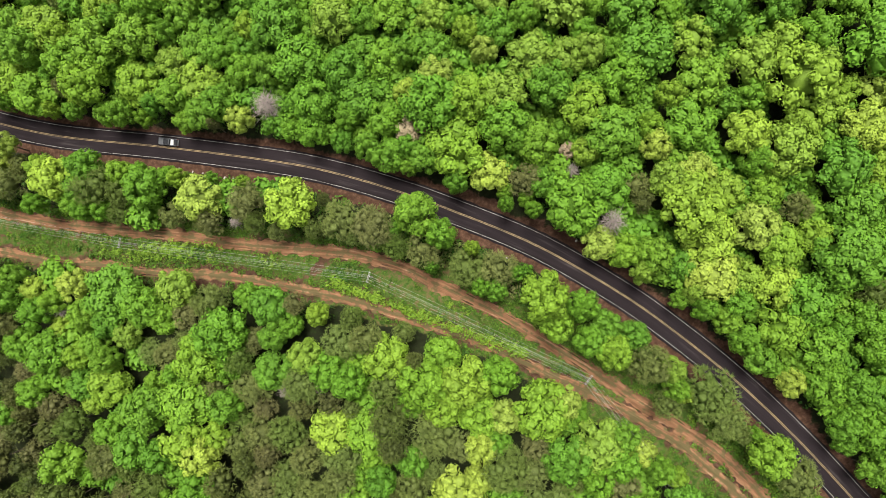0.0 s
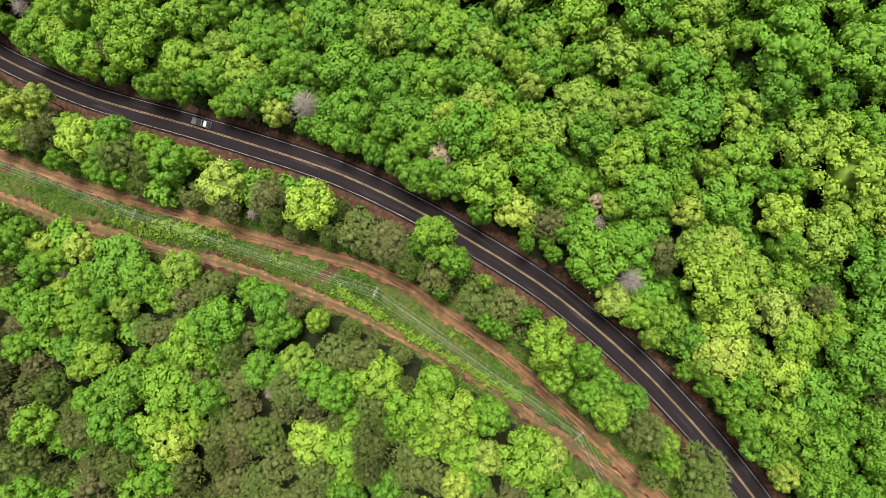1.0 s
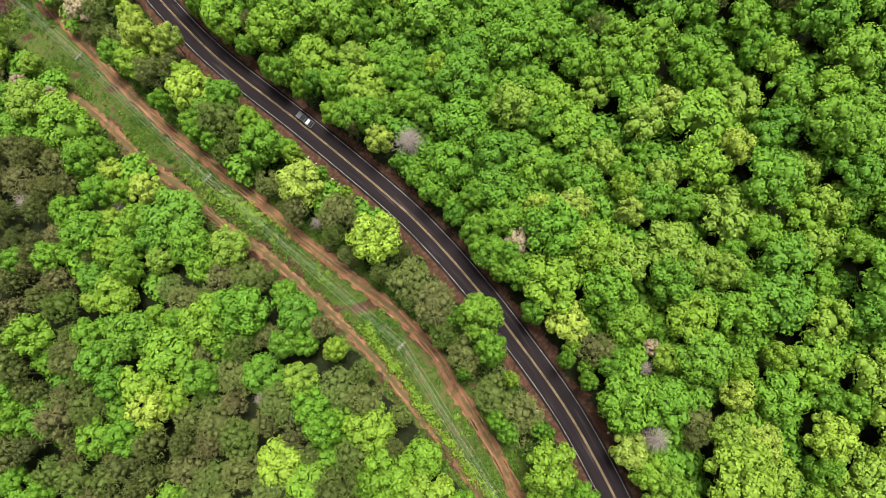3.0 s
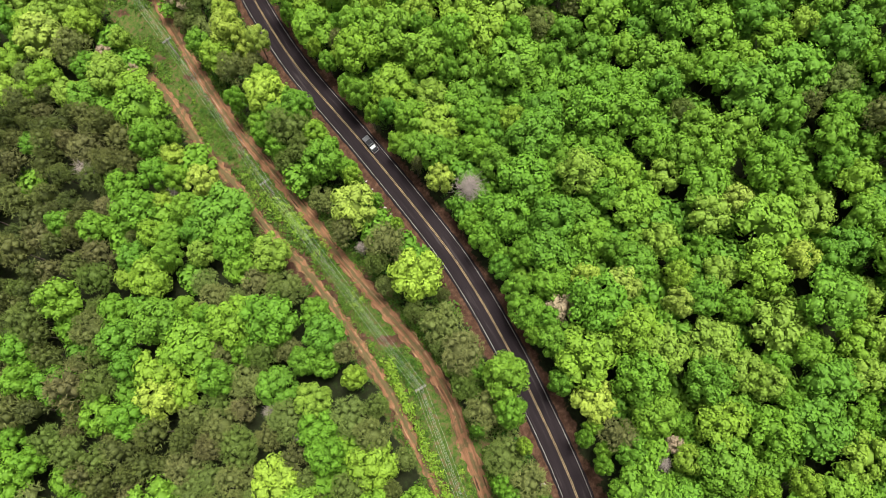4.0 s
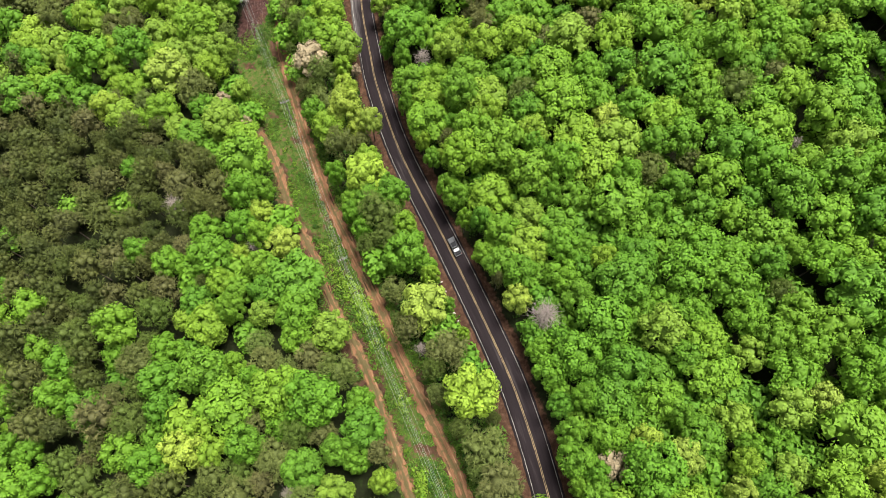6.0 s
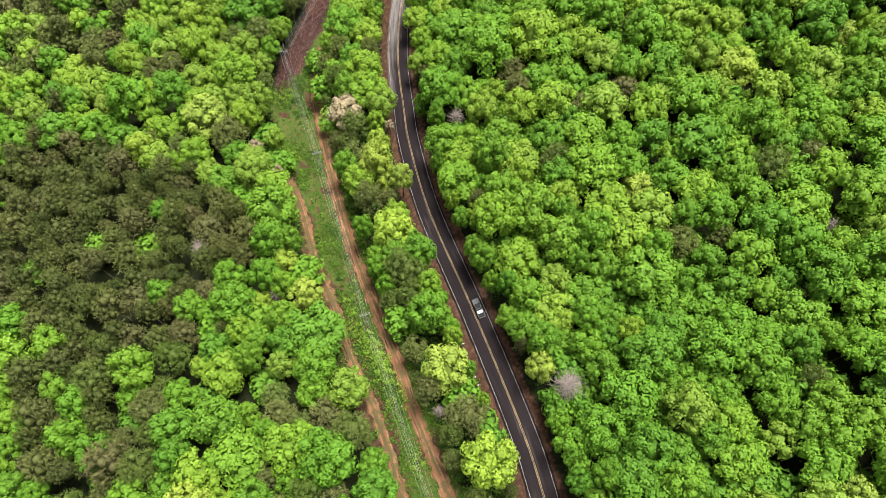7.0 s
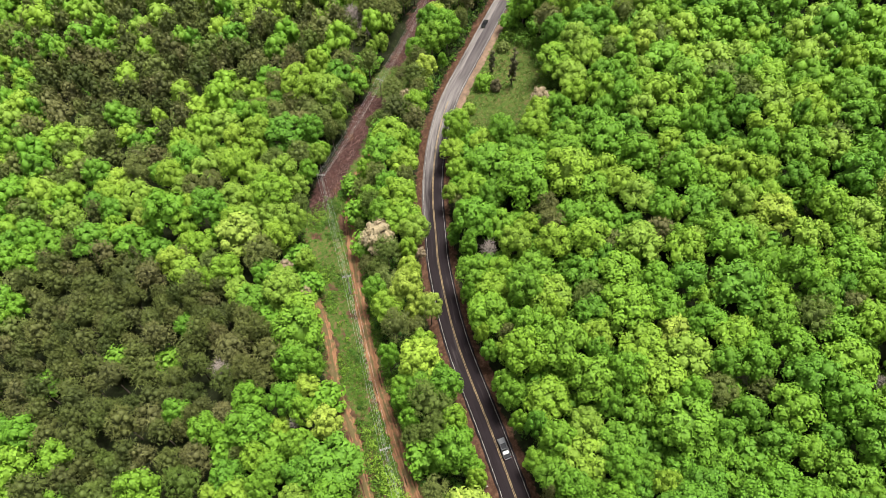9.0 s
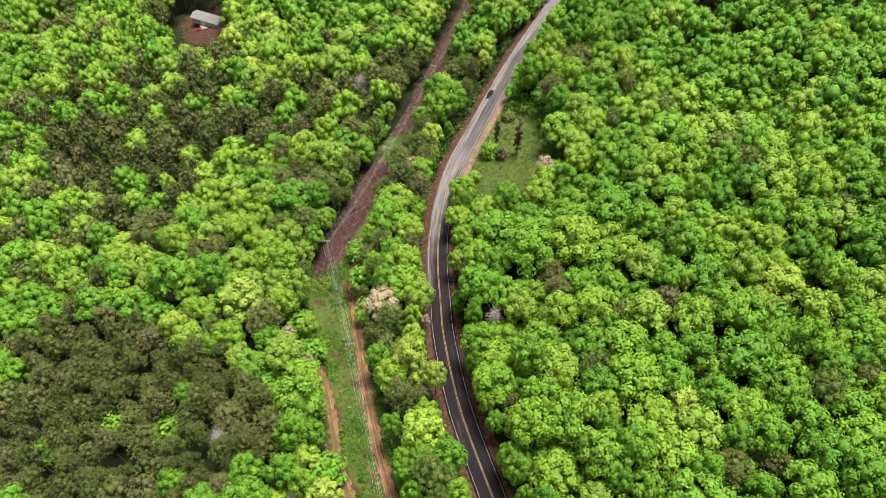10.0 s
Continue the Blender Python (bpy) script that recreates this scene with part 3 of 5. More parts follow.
NAMES = {
    "green": ("broadleaf_tree", "mature broadleaf tree in fresh mid-green spring leaf", "tree", "green broadleaf trees of the forest"),
    "lime": ("young_leaved_tree", "broad-crowned tree in light lime-green young leaf", "tree", "lime-green trees of the forest"),
    "yellow": ("pale_leaved_tree", "round tree in pale yellow-green new leaf", "tree", "yellow-green trees of the forest"),
    "olive": ("budding_tree", "feathery olive-brown tree just coming into bud", "tree", "olive budding trees"),
    "pine": ("pine_tree", "dark olive pine tree with feathery needle boughs", "pine tree", "pines of the stand"),
    "pale": ("blossoming_tree", "small tree pale with cream-pink blossom", "tree", "blossoming trees"),
    "grey": ("bare_tree", "small bare tree of purplish-grey twigs among green crowns", "tree", "bare grey trees"),
    "dead": ("dead_tree", "dead grey tree with fanned bare boughs", "dead tree", ""),
}
rng = np.random.default_rng(7)
MODELS, LIGHT_MODELS = {}, {}
for kind, (mat, r, tall, mid, billows, share, sprays, leaves, size, slim, cone) in KINDS.items():
    MODELS[kind], LIGHT_MODELS[kind] = [], []
    for i in range(8 if kind != "pale" else 2):
        high = tall * rng.uniform(0.88, 1.12)
        # the last value darkens the inner masses, as shade in the crown would
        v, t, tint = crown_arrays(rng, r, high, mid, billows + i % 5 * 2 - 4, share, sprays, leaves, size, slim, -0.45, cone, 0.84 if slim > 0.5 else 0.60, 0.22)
        tv, tt = trunk_arrays(rng, mid + tall * 0.3, 0.26)
        MODELS[kind].append((mesh_of("crown", v, t, [mat], floats={"tuft": tint}), mesh_of("trunk", tv, tt, [BARK])))
    for i in range(16):
        # the second eight are lighter still, for the far woods
        high = tall * rng.uniform(0.88, 1.12)
        count, many, grow = ((0.74, 0.64, 1.10), (0.56, 0.40, 1.28))[i // 8]
        if slim < 0.5:
            count, many, grow = ((0.90, 0.80, 1.08), (0.75, 0.55, 1.2))[i // 8]
        # leafy far crowns have paler inner masses: distance haze put into their tone
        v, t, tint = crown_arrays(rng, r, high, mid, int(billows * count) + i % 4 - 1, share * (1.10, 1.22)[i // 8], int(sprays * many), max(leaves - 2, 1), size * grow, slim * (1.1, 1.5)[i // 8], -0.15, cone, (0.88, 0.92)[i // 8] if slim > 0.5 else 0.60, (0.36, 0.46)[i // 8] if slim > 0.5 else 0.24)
        stem = np.array([[0.3 * math.cos(a), 0.3 * math.sin(a), -1] for a in (0, 2.1, 4.2)] + [[0, 0, mid]])
        LIGHT_MODELS[kind].append((v, t, tint, stem, np.array([[0, 1, 3], [1, 2, 3], [2, 0, 3]])))
for kind, r, tall, boughs, twigs, thick in (("dead", 3.6, 14.0, 84, 9, 0.065), ("grey", 2.6, 12.5, 60, 10, 0.05)):
    MODELS[kind] = [(mesh_of("branch_crown", *bare_arrays(rng, r, tall, boughs, twigs, thick), [DEADWOOD]), None) for i in range(2)]
SIZES = {k: v[1] for k, v in KINDS.items()} | {"dead": 3.6, "grey": 2.6}

# the trees that stand out, by kind: x, y and the crown's radius
STANDING = {
    "yellow": [(-64.3, 18.9, 6.2), (-39.0, 17.0, 6.6), (11.5, 24.5, 5.3), (58.0, -29.7, 2.7), (49.9, 29.3, 3.7), (-108.9, -16.0, 3.2), (30.0, -32.8, 4.4), (49.5, -45.4, 3.6), (-65.5, -51.1, 5.6), (-28.8, -41.7, 6.4), (68.7, 31.2, 5.1), (59.4, 23.3, 4.4), (71.9, 10.2, 5.4), (-1.9, 49.2, 4.1), (-8.9, 44.2, 3.5), (9.6, 53.2, 3.5), (-124.1, 31.1, 3.2), (-220.4, 77.2, 4.3), (-107.3, 25.3, 5.9), (-129.3, 30.8, 4.9), (-137.5, 35.1, 3.4), (-120.9, 34.9, 3.5)],
    "lime": [(24.2, -6.3, 6.0), (41.4, -19.5, 4.4), (77.2, -43.3, 5.3), (3.6, 29.9, 7.4), (33.7, 51.8, 4.2), (-72.2, -4.5, 5.3), (-14.3, -22.6, 6.3), (24.6, -34.4, 7.2), (38.2, -43.1, 6.6), (14.3, 42.4, 5.7), (-94.0, 49.5, 6.0), (-63.4, 49.5, 6.0), (-80.9, 49.6, 6.0), (52.7, 40.7, 3.4), (-32.8, -11.4, 3.2), (78.2, 27.8, 6.4), (78.9, -13.2, 5.5), (9.4, -37.1, 5.7), (-156.7, 40.9, 6.2), (-164.4, 42.6, 6.0), (-150.4, 42.5, 4.9), (-180.8, 51.1, 5.2)],
    "green": [(-79.7, 22.4, 5.5), (-6.9, 14.2, 5.6), (-0.6, 9.0, 3.9), (9.5, -4.1, 2.5), (33.6, -8.3, 3.8), (46.7, -15.8, 3.8), (31.3, 15.8, 7.1), (-19.7, -42.8, 6.6), (-46.5, -9.2, 5.4), (-4.9, -28.9, 6.3), (-8.9, 30.8, 3.1), (-18.9, 31.3, 3.5), (-25.4, 33.0, 3.1), (13.4, -5.0, 2.8), (56.1, -28.4, 3.0), (-20.2, 43.3, 5.6), (-33.3, 42.5, 5.7), (-111.0, 48.4, 6.6), (-96.6, 28.2, 4.6), (-187.4, 46.2, 6.6)],
    "olive": [(-93.8, 22.7, 5.4), (-51.3, 17.5, 5.0), (-26.4, 12.8, 5.3), (-17.7, 11.2, 5.2), (-11.9, 6.2, 3.4), (-4.8, 4.8, 4.3), (6.4, 0.4, 4.8), (49.5, -22.5, 4.6), (63.6, -28.9, 6.0), (67.6, -35.5, 5.3), (84.1, -49.1, 5.0), (-61.5, -8.2, 4.8), (-2.0, -42.0, 6.2), (46.4, 20.4, 3.2), (81.2, 14.5, 3.4), (54.9, -32.6, 3.6), (19.9, 22.0, 3.8), (-49.1, 12.6, 2.9), (-26.9, -19.2, 5.0), (-54.8, -22.8, 4.5), (-51.9, -31.8, 5.4), (-138.2, 27.9, 4.0), (-168.1, 34.5, 3.8), (-144.2, 27.4, 3.2), (-219.0, 72.8, 4.8), (-120.0, 23.6, 4.1), (-146.8, 31.8, 4.1), (-118.6, 29.6, 2.9), (-219.0, 62.7, 4.3)],
    "grey": [(-132.8, -26.0, 3.2), (-132.0, 58.9, 2.8), (-56.1, 13.0, 1.8), (40.3, 11.6, 3.5), (31.4, 24.4, 2.4), (-106.9, -11.5, 2.0), (-42.5, -32.6, 2.1), (-33.2, -31.6, 2.1)],
    "dead": [(-45.5, 42.6, 4.2), (-48.3, 118.3, 2.2), (-268.5, 65.2, 4.2), (-262.4, 68.9, 3.4)],
    "pale": [(-8.2, 34.9, 3.9), (30.3, 29.3, 2.1), (-152.5, 30.6, 5.2), (-158.0, 33.8, 3.0), (-145.0, 4.5, 1.7), (-160.7, 1.5, 2.5), (-142.6, 41.0, 1.6), (-227.1, 152.9, 1.8), (-181.7, 103.5, 3.1), (-211.0, 64.9, 2.1)],
    "pine": [(-204.7, 58.6, 5.4), (-195.2, 61.9, 4.0)],
}
# where a kind is thick: kind, x, y, half widths, turn, share
STANDS = [
    ("pine", -154, -52, 51, 31, 32, 0.96), ("pine", -262, -30, 34, 18, 10, 0.45), ("pine", -268, 26, 20, 16, 40, 0.6), ("pine", -262, 55, 14, 9, 40, 0.7), ("pine", -312, -30, 62, 30, 48, 0.62), ("pine", -258, 100, 34, 9, 42, 0.55), ("pine", -225, 72, 14, 8, 42, 0.5), ("olive", -250, 95, 40, 10, 42, 0.4), ("pine", -400, 45, 50, 14, 30, 0.4),
    ("pine", -112, -74, 30, 14, 5, 0.36), ("pine", -62, -74, 26, 12, 0, 0.21), ("pine", -60, -68, 22, 14, 0, 0.34), ("olive", -60, -68, 28, 18, 0, 0.18), ("pine", -200, -62, 24, 20, 20, 0.45), ("pine", -30, -50, 34, 18, 0, 0.26), ("olive", -30, -48, 34, 20, 0, 0.50), ("olive", -45, -30, 42, 24, 0, 0.24), ("olive", -95, -62, 30, 22, 0, 0.19), ("olive", 0, -60, 45, 18, 0, 0.27), ("yellow", -40, -35, 60, 30, 0, 0.05), ("olive", 60, -27, 34, 12, -40, 0.39), ("olive", -90, 18, 120, 8, -8, 0.24),
    ("lime", 66, 22, 34, 30, 0, 0.55), ("lime", -205, -10, 40, 22, 10, 0.5), ("yellow", 62, 24, 34, 28, 0, 0.26), ("lime", 20, 60, 40, 26, 0, 0.35), ("lime", -175, 100, 50, 30, 30, 0.3), ("lime", -60, 110, 50, 60, 30, 0.1), ("lime", -270, 0, 160, 75, 20, 0.38), ("olive", -300, -20, 150, 75, 20, 0.36), ("lime", -130, 165, 90, 60, 30, 0.34), ("yellow", -150, 130, 90, 70, 30, 0.06), ("olive", -150, 140, 90, 70, 30, 0.05), ("yellow", -200, -10, 90, 40, 20, 0.08), ("lime", -120, 60, 60, 30, 10, 0.2),
]
EDGE = [(-528, -96), (-83, -119), (117, -64), (118, -35), (114, 64), (97, 89), (73, 115), (-215, 292)]

# small breaks in the canopy: x, y, radius
GAPS = [(-48.5, 118.5, 2.8), (-46.1, 96.0, 1.8), (-14.4, 91.6, 1.8), (-339.2, 38.7, 4.0)]


def inside(x, y, polygon):
    hit = False
    for (ax, ay), (bx, by) in zip(polygon, polygon[1:] + polygon[:1]):
        if (ay > y) != (by > y) and x < (bx - ax) * (y - ay) / (by - ay) + ax:
            hit = not hit
    return hit


def kind_at(x, y, north):
    for kind, cx, cy, rx, ry, turn, share in STANDS:
        c, s = math.cos(radians(turn)), math.sin(radians(turn))
        u, w = (x - cx) * c + (y - cy) * s, (y - cy) * c - (x - cx) * s
        d = (u / rx) ** 2 + (w / ry) ** 2
        if d < 1.2 and rng.random() < share * min(1, 1.6 - d):
            return kind
    return rng.choice(["green", "lime", "yellow", "olive", "pine"], p=[0.910, 0.050, 0.013, 0.016, 0.011] if north else [0.74, 0.135, 0.035, 0.07, 0.02])


def plan_trees():
    """All trees: kind, x, y and radius; those that stand out first, then the rest of the forest round them."""
    made = [(k, *row) for k, rows in STANDING.items() for row in rows]
    first = len(made)
    tries = 50000
    tx, ty = rng.uniform(-528, 118, tries), rng.uniform(-119, 292, tries)
    ok = np.array([inside(a, b, EDGE) for a, b in zip(tx, ty)])
    tx, ty = tx[ok], ty[ok]
    road, side = distance(tx, ty, ROAD)
    cut, cut_side = distance(tx, ty, CUT)
    track, _ = distance(tx, ty, TRACK)
    south, _ = distance(tx, ty, TRACK_SOUTH)
    px = np.array([m[1:4] for m in made] + [(0, 0, 0)] * 6000)
    n = first
    for i, (x, y, dr, sd, dc, dt, ds, cs) in enumerate(zip(tx, ty, road, side, cut, track, south, cut_side)):
        kind = kind_at(x, y, sd < 0)
        r = SIZES[kind] * float(np.clip(rng.normal(1.03, 0.21), 0.6, 1.45))
        if dr < 7.0 + 3.5 or dc < 10.5:
            r *= 0.72
        q = px[:n]
        apart = np.hypot(q[:, 0] - x, q[:, 1] - y)
        if i > len(tx) * 0.55:
            # later ones fit the gaps that are left
            r = min(r * 0.9, float((apart / 0.62 - q[:, 2]).min()), (dr - 4.4) / 0.52 if sd < 0 else (dr - 5.9) / 0.86, (dt - 2.5) / 0.63)
            if r < 1.7:
                continue
        if dr < (4.3 + 0.52 * r if sd < 0 else 5.8 + 0.85 * r) or dc < ((6.6 if cs > 0 else 8.0) if x > -190 else 4.4) + 0.5 * r and (dt < 2.4 + 0.62 * r or dc < (6.5 if x > -190 else 5.0) or dt > dc) or dt < 2.4 + 0.62 * r:
            continue
        if any(math.hypot(x - a, y - b) < c + 0.35 * r for a, b, c in GAPS) or clearing(x, y) < 1.05 + 0.012 * r or math.hypot((x + 379) / 2.3, y - 14) < 17 or math.hypot(x + 231, y - 67) < 6 + 0.5 * r or math.hypot(x + 243, y - 61) < 4 + 0.6 * r or x < -276 and sd > 0 and dr < 11 + r or -330 < x < -190 and sd < 0 and dr < 7 + r:
            continue
        if ds < 1.6 + 0.62 * r:
            continue
        if np.any(apart < 0.63 * (q[:, 2] + r)):
            continue
        px[n] = x, y, r
        made.append((kind, x, y, r))
        n += 1
    return made, first


def raise_forest():
    made, first = plan_trees()
    TREE_PLACES.extend(m[1:4] for m in made)
    places = np.array([m[1:3] for m in made])
    road, _ = distance(places[:, 0], places[:, 1], ROAD)
    cut, _ = distance(places[:, 0], places[:, 1], CUT)
    near = np.minimum(road, cut) + np.where(places[:, 0] < -250, 60, 0)
    near[:first] = -1
    most = {"green": 290, "lime": 130, "yellow": 70, "olive": 150, "pine": 60, "pale": 20, "dead": 9, "grey": 9}
    count, rest = collections.Counter(), collections.defaultdict(list)
    for i in np.argsort(near, kind="stable"):
        kind, x, y, r = made[i]
        s = r / SIZES[kind]
        up = (0.58 + 0.42 * s) * rng.uniform(0.80, 1.22) * (1 + 0.10 * float(wobble(x, y, 22.0, 0.7))) * (1 + 0.22 * float(smooth((-235 - x) / 80)))
        if count[kind] >= most[kind]:
            rest[kind].append((x, y, s, up))
            continue
        name, label, category, group = NAMES[kind]
        tree = tagged(new(name), label, category, group)
        crown, trunk = MODELS[kind][count[kind] % len(MODELS[kind])]
        new("crown" if trunk else "branch_crown", crown).parent = tree
        if trunk:
            new("trunk", trunk).parent = tree
        tree.matrix_basis = pose(x, y, float(land(x, y)), 0, 0, rng.uniform(0, 360)) @ Matrix.Diagonal((s, s, up, 1))
        count[kind] += 1
    for kind, rows in rest.items():
        vs, ts, tufts, trees, slots, total = [], [], [], [], [], 0
        for j, (x, y, s, up) in enumerate(rows):
            v, t, tint, sv, st = LIGHT_MODELS[kind][j % 8 + (8 if math.hypot(x + 20, y) > 215 else 0)]
            a = rng.uniform(0, 6.283)
            c, w = math.cos(a), math.sin(a)
            q = np.vstack([v, sv]) * (s, s, up)
            q = np.c_[q[:, 0] * c - q[:, 1] * w + x, q[:, 0] * w + q[:, 1] * c + y, q[:, 2] + float(land(x, y))]
            vs.append(q)
            ts.append(np.vstack([t, st + len(v)]) + total)
            slots.append(np.r_[np.zeros(len(t)), np.ones(len(st))])
            tufts.append(np.r_[tint, np.zeros(len(sv))])
            trees.append(np.full(len(q), rng.random()))
            total += len(q)
        me = mesh_of("woodland", np.vstack(vs), np.vstack(ts), [KINDS[kind][0], BARK], np.concatenate(slots), {"tuft": np.concatenate(tufts), "tree": np.concatenate(trees)})
        what = {"green": "dense fresh green broadleaf woodland in spring leaf", "lime": "lime-green young-leaved trees of the woodland", "yellow": "yellow-green trees of the woodland", "olive": "olive-brown budding trees of the woodland", "pine": "dark olive pine woodland", "pale": "blossoming trees of the woodland"}[kind]
        tagged(new("woodland", me), what, "woodland", kind="stuff")


def fill_under():
    """Lower saplings that close the gaps between the crowns."""
    n = 26000
    x, y = rng.uniform(-330, 120, n), rng.uniform(-105, 200, n)
    ok = np.array([inside(a, b, EDGE) for a, b in zip(x, y)])
    x, y = x[ok], y[ok]
    road, side = distance(x, y, ROAD)
    cut, _ = distance(x, y, CUT)
    ok = (road > 8.5) & (cut > 9.5) & (clearing(x, y) > 1.15) & np.all([np.hypot(x - a, y - b) > c for a, b, c in GAPS], axis=0) & (np.hypot(x + 231, y - 67) > 9)
    trees, rows = np.array(TREE_PLACES), []
    for a, b, north in zip(x[ok], y[ok], side[ok] < 0):
        free = float((np.hypot(trees[:, 0] - a, trees[:, 1] - b) - 0.80 * trees[:, 2]).min())
        if free > (0.6 if north else 2.1) and all((a - c) ** 2 + (b - d) ** 2 > 5.0 for c, d, _ in rows):
            rows.append((a, b, free))
    models = [crown_arrays(rng, 5.0, 5.6, 4.6, 12, 0.40, 44, 1, 0.85, 1.0, 0.1) for i in range(8)]
    vs, ts, tufts, trees, total = [], [], [], [], 0
    for j, (a, b, free) in enumerate(rows):
        v, t, tint = models[j % 8]
        s = min(0.55 + 0.2 * free, 1.15)
        q = v * (s, s, rng.uniform(0.7, 1.1)) + (a, b, float(land(a, b)))
        vs.append(q)
        ts.append(t + total)
        tufts.append(tint)
        trees.append(np.full(len(q), rng.random()))
        total += len(q)
    me = mesh_of("saplings", np.vstack(vs), np.vstack(ts), [LEAF_GREEN], None, {"tuft": np.concatenate(tufts), "tree": np.concatenate(trees)})
    tagged(new("saplings", me), "lower green saplings that fill gaps between taller trees", "saplings", kind="stuff")
    

TREE_PLACES = []
raise_forest()
fill_under()
TREE_PLACES = np.array(TREE_PLACES)


# ---- undergrowth: shrubs along the edges and in the strip by the road, weeds in the cut ----
def tuft_arrays(rng, n, r, tall, size):
    """A low shrub: leaves over a small mound."""
    out = unit(rng.normal(size=(n, 3)) + (0, 0, 0.7))
    out[:, 2] = np.abs(out[:, 2])
    spot = out * (r, r, tall) * rng.uniform(0.75, 1.1, (n, 1))
    face = unit(out + rng.normal(size=(n, 3)) * 0.6)
    along = unit(np.cross(face, rng.normal(size=(n, 3))))
    wide = np.cross(face, along)
    s = size * rng.uniform(0.6, 1.3, (n, 1))
    quad = np.stack([spot - along * s * 0.5, spot + wide * s * 0.4, spot + along * s * 0.55 - face * s * 0.15, spot - wide * s * 0.4], 1)
    b = np.arange(n)[:, None] * 4
    tint = np.repeat(np.clip(rng.normal(0.5, 0.25, n), 0, 1), 4)
    return quad.reshape(-1, 3), np.vstack([b + (0, 1, 2), b + (0, 2, 3)]), tint


def scatter(name, label, category, mat, places, models, lift=0.0):
    """Joins copies of the models at x, y, size, tone into one object of stuff."""
    vs, ts, tints, tones, total = [], [], [], [], 0
    for j, (x, y, s, tone) in enumerate(places):
        v, t, tint = models[j % len(models)]
        a = rng.uniform(0, 6.283)
        c, w = math.cos(a), math.sin(a)
        q = v * s
        vs.append(np.c_[q[:, 0] * c - q[:, 1] * w + x, q[:, 0] * w + q[:, 1] * c + y, q[:, 2] + float(land(x, y)) + lift])
        ts.append(t + total)
        tints.append(tint)
        tones.append(np.full(len(v), tone))
        total += len(v)
    me = mesh_of(name, np.vstack(vs), np.vstack(ts), [mat], None, {"tuft": np.concatenate(tints), "tree": np.concatenate(tones)})
    return tagged(new(name, me), label, category, kind="stuff")


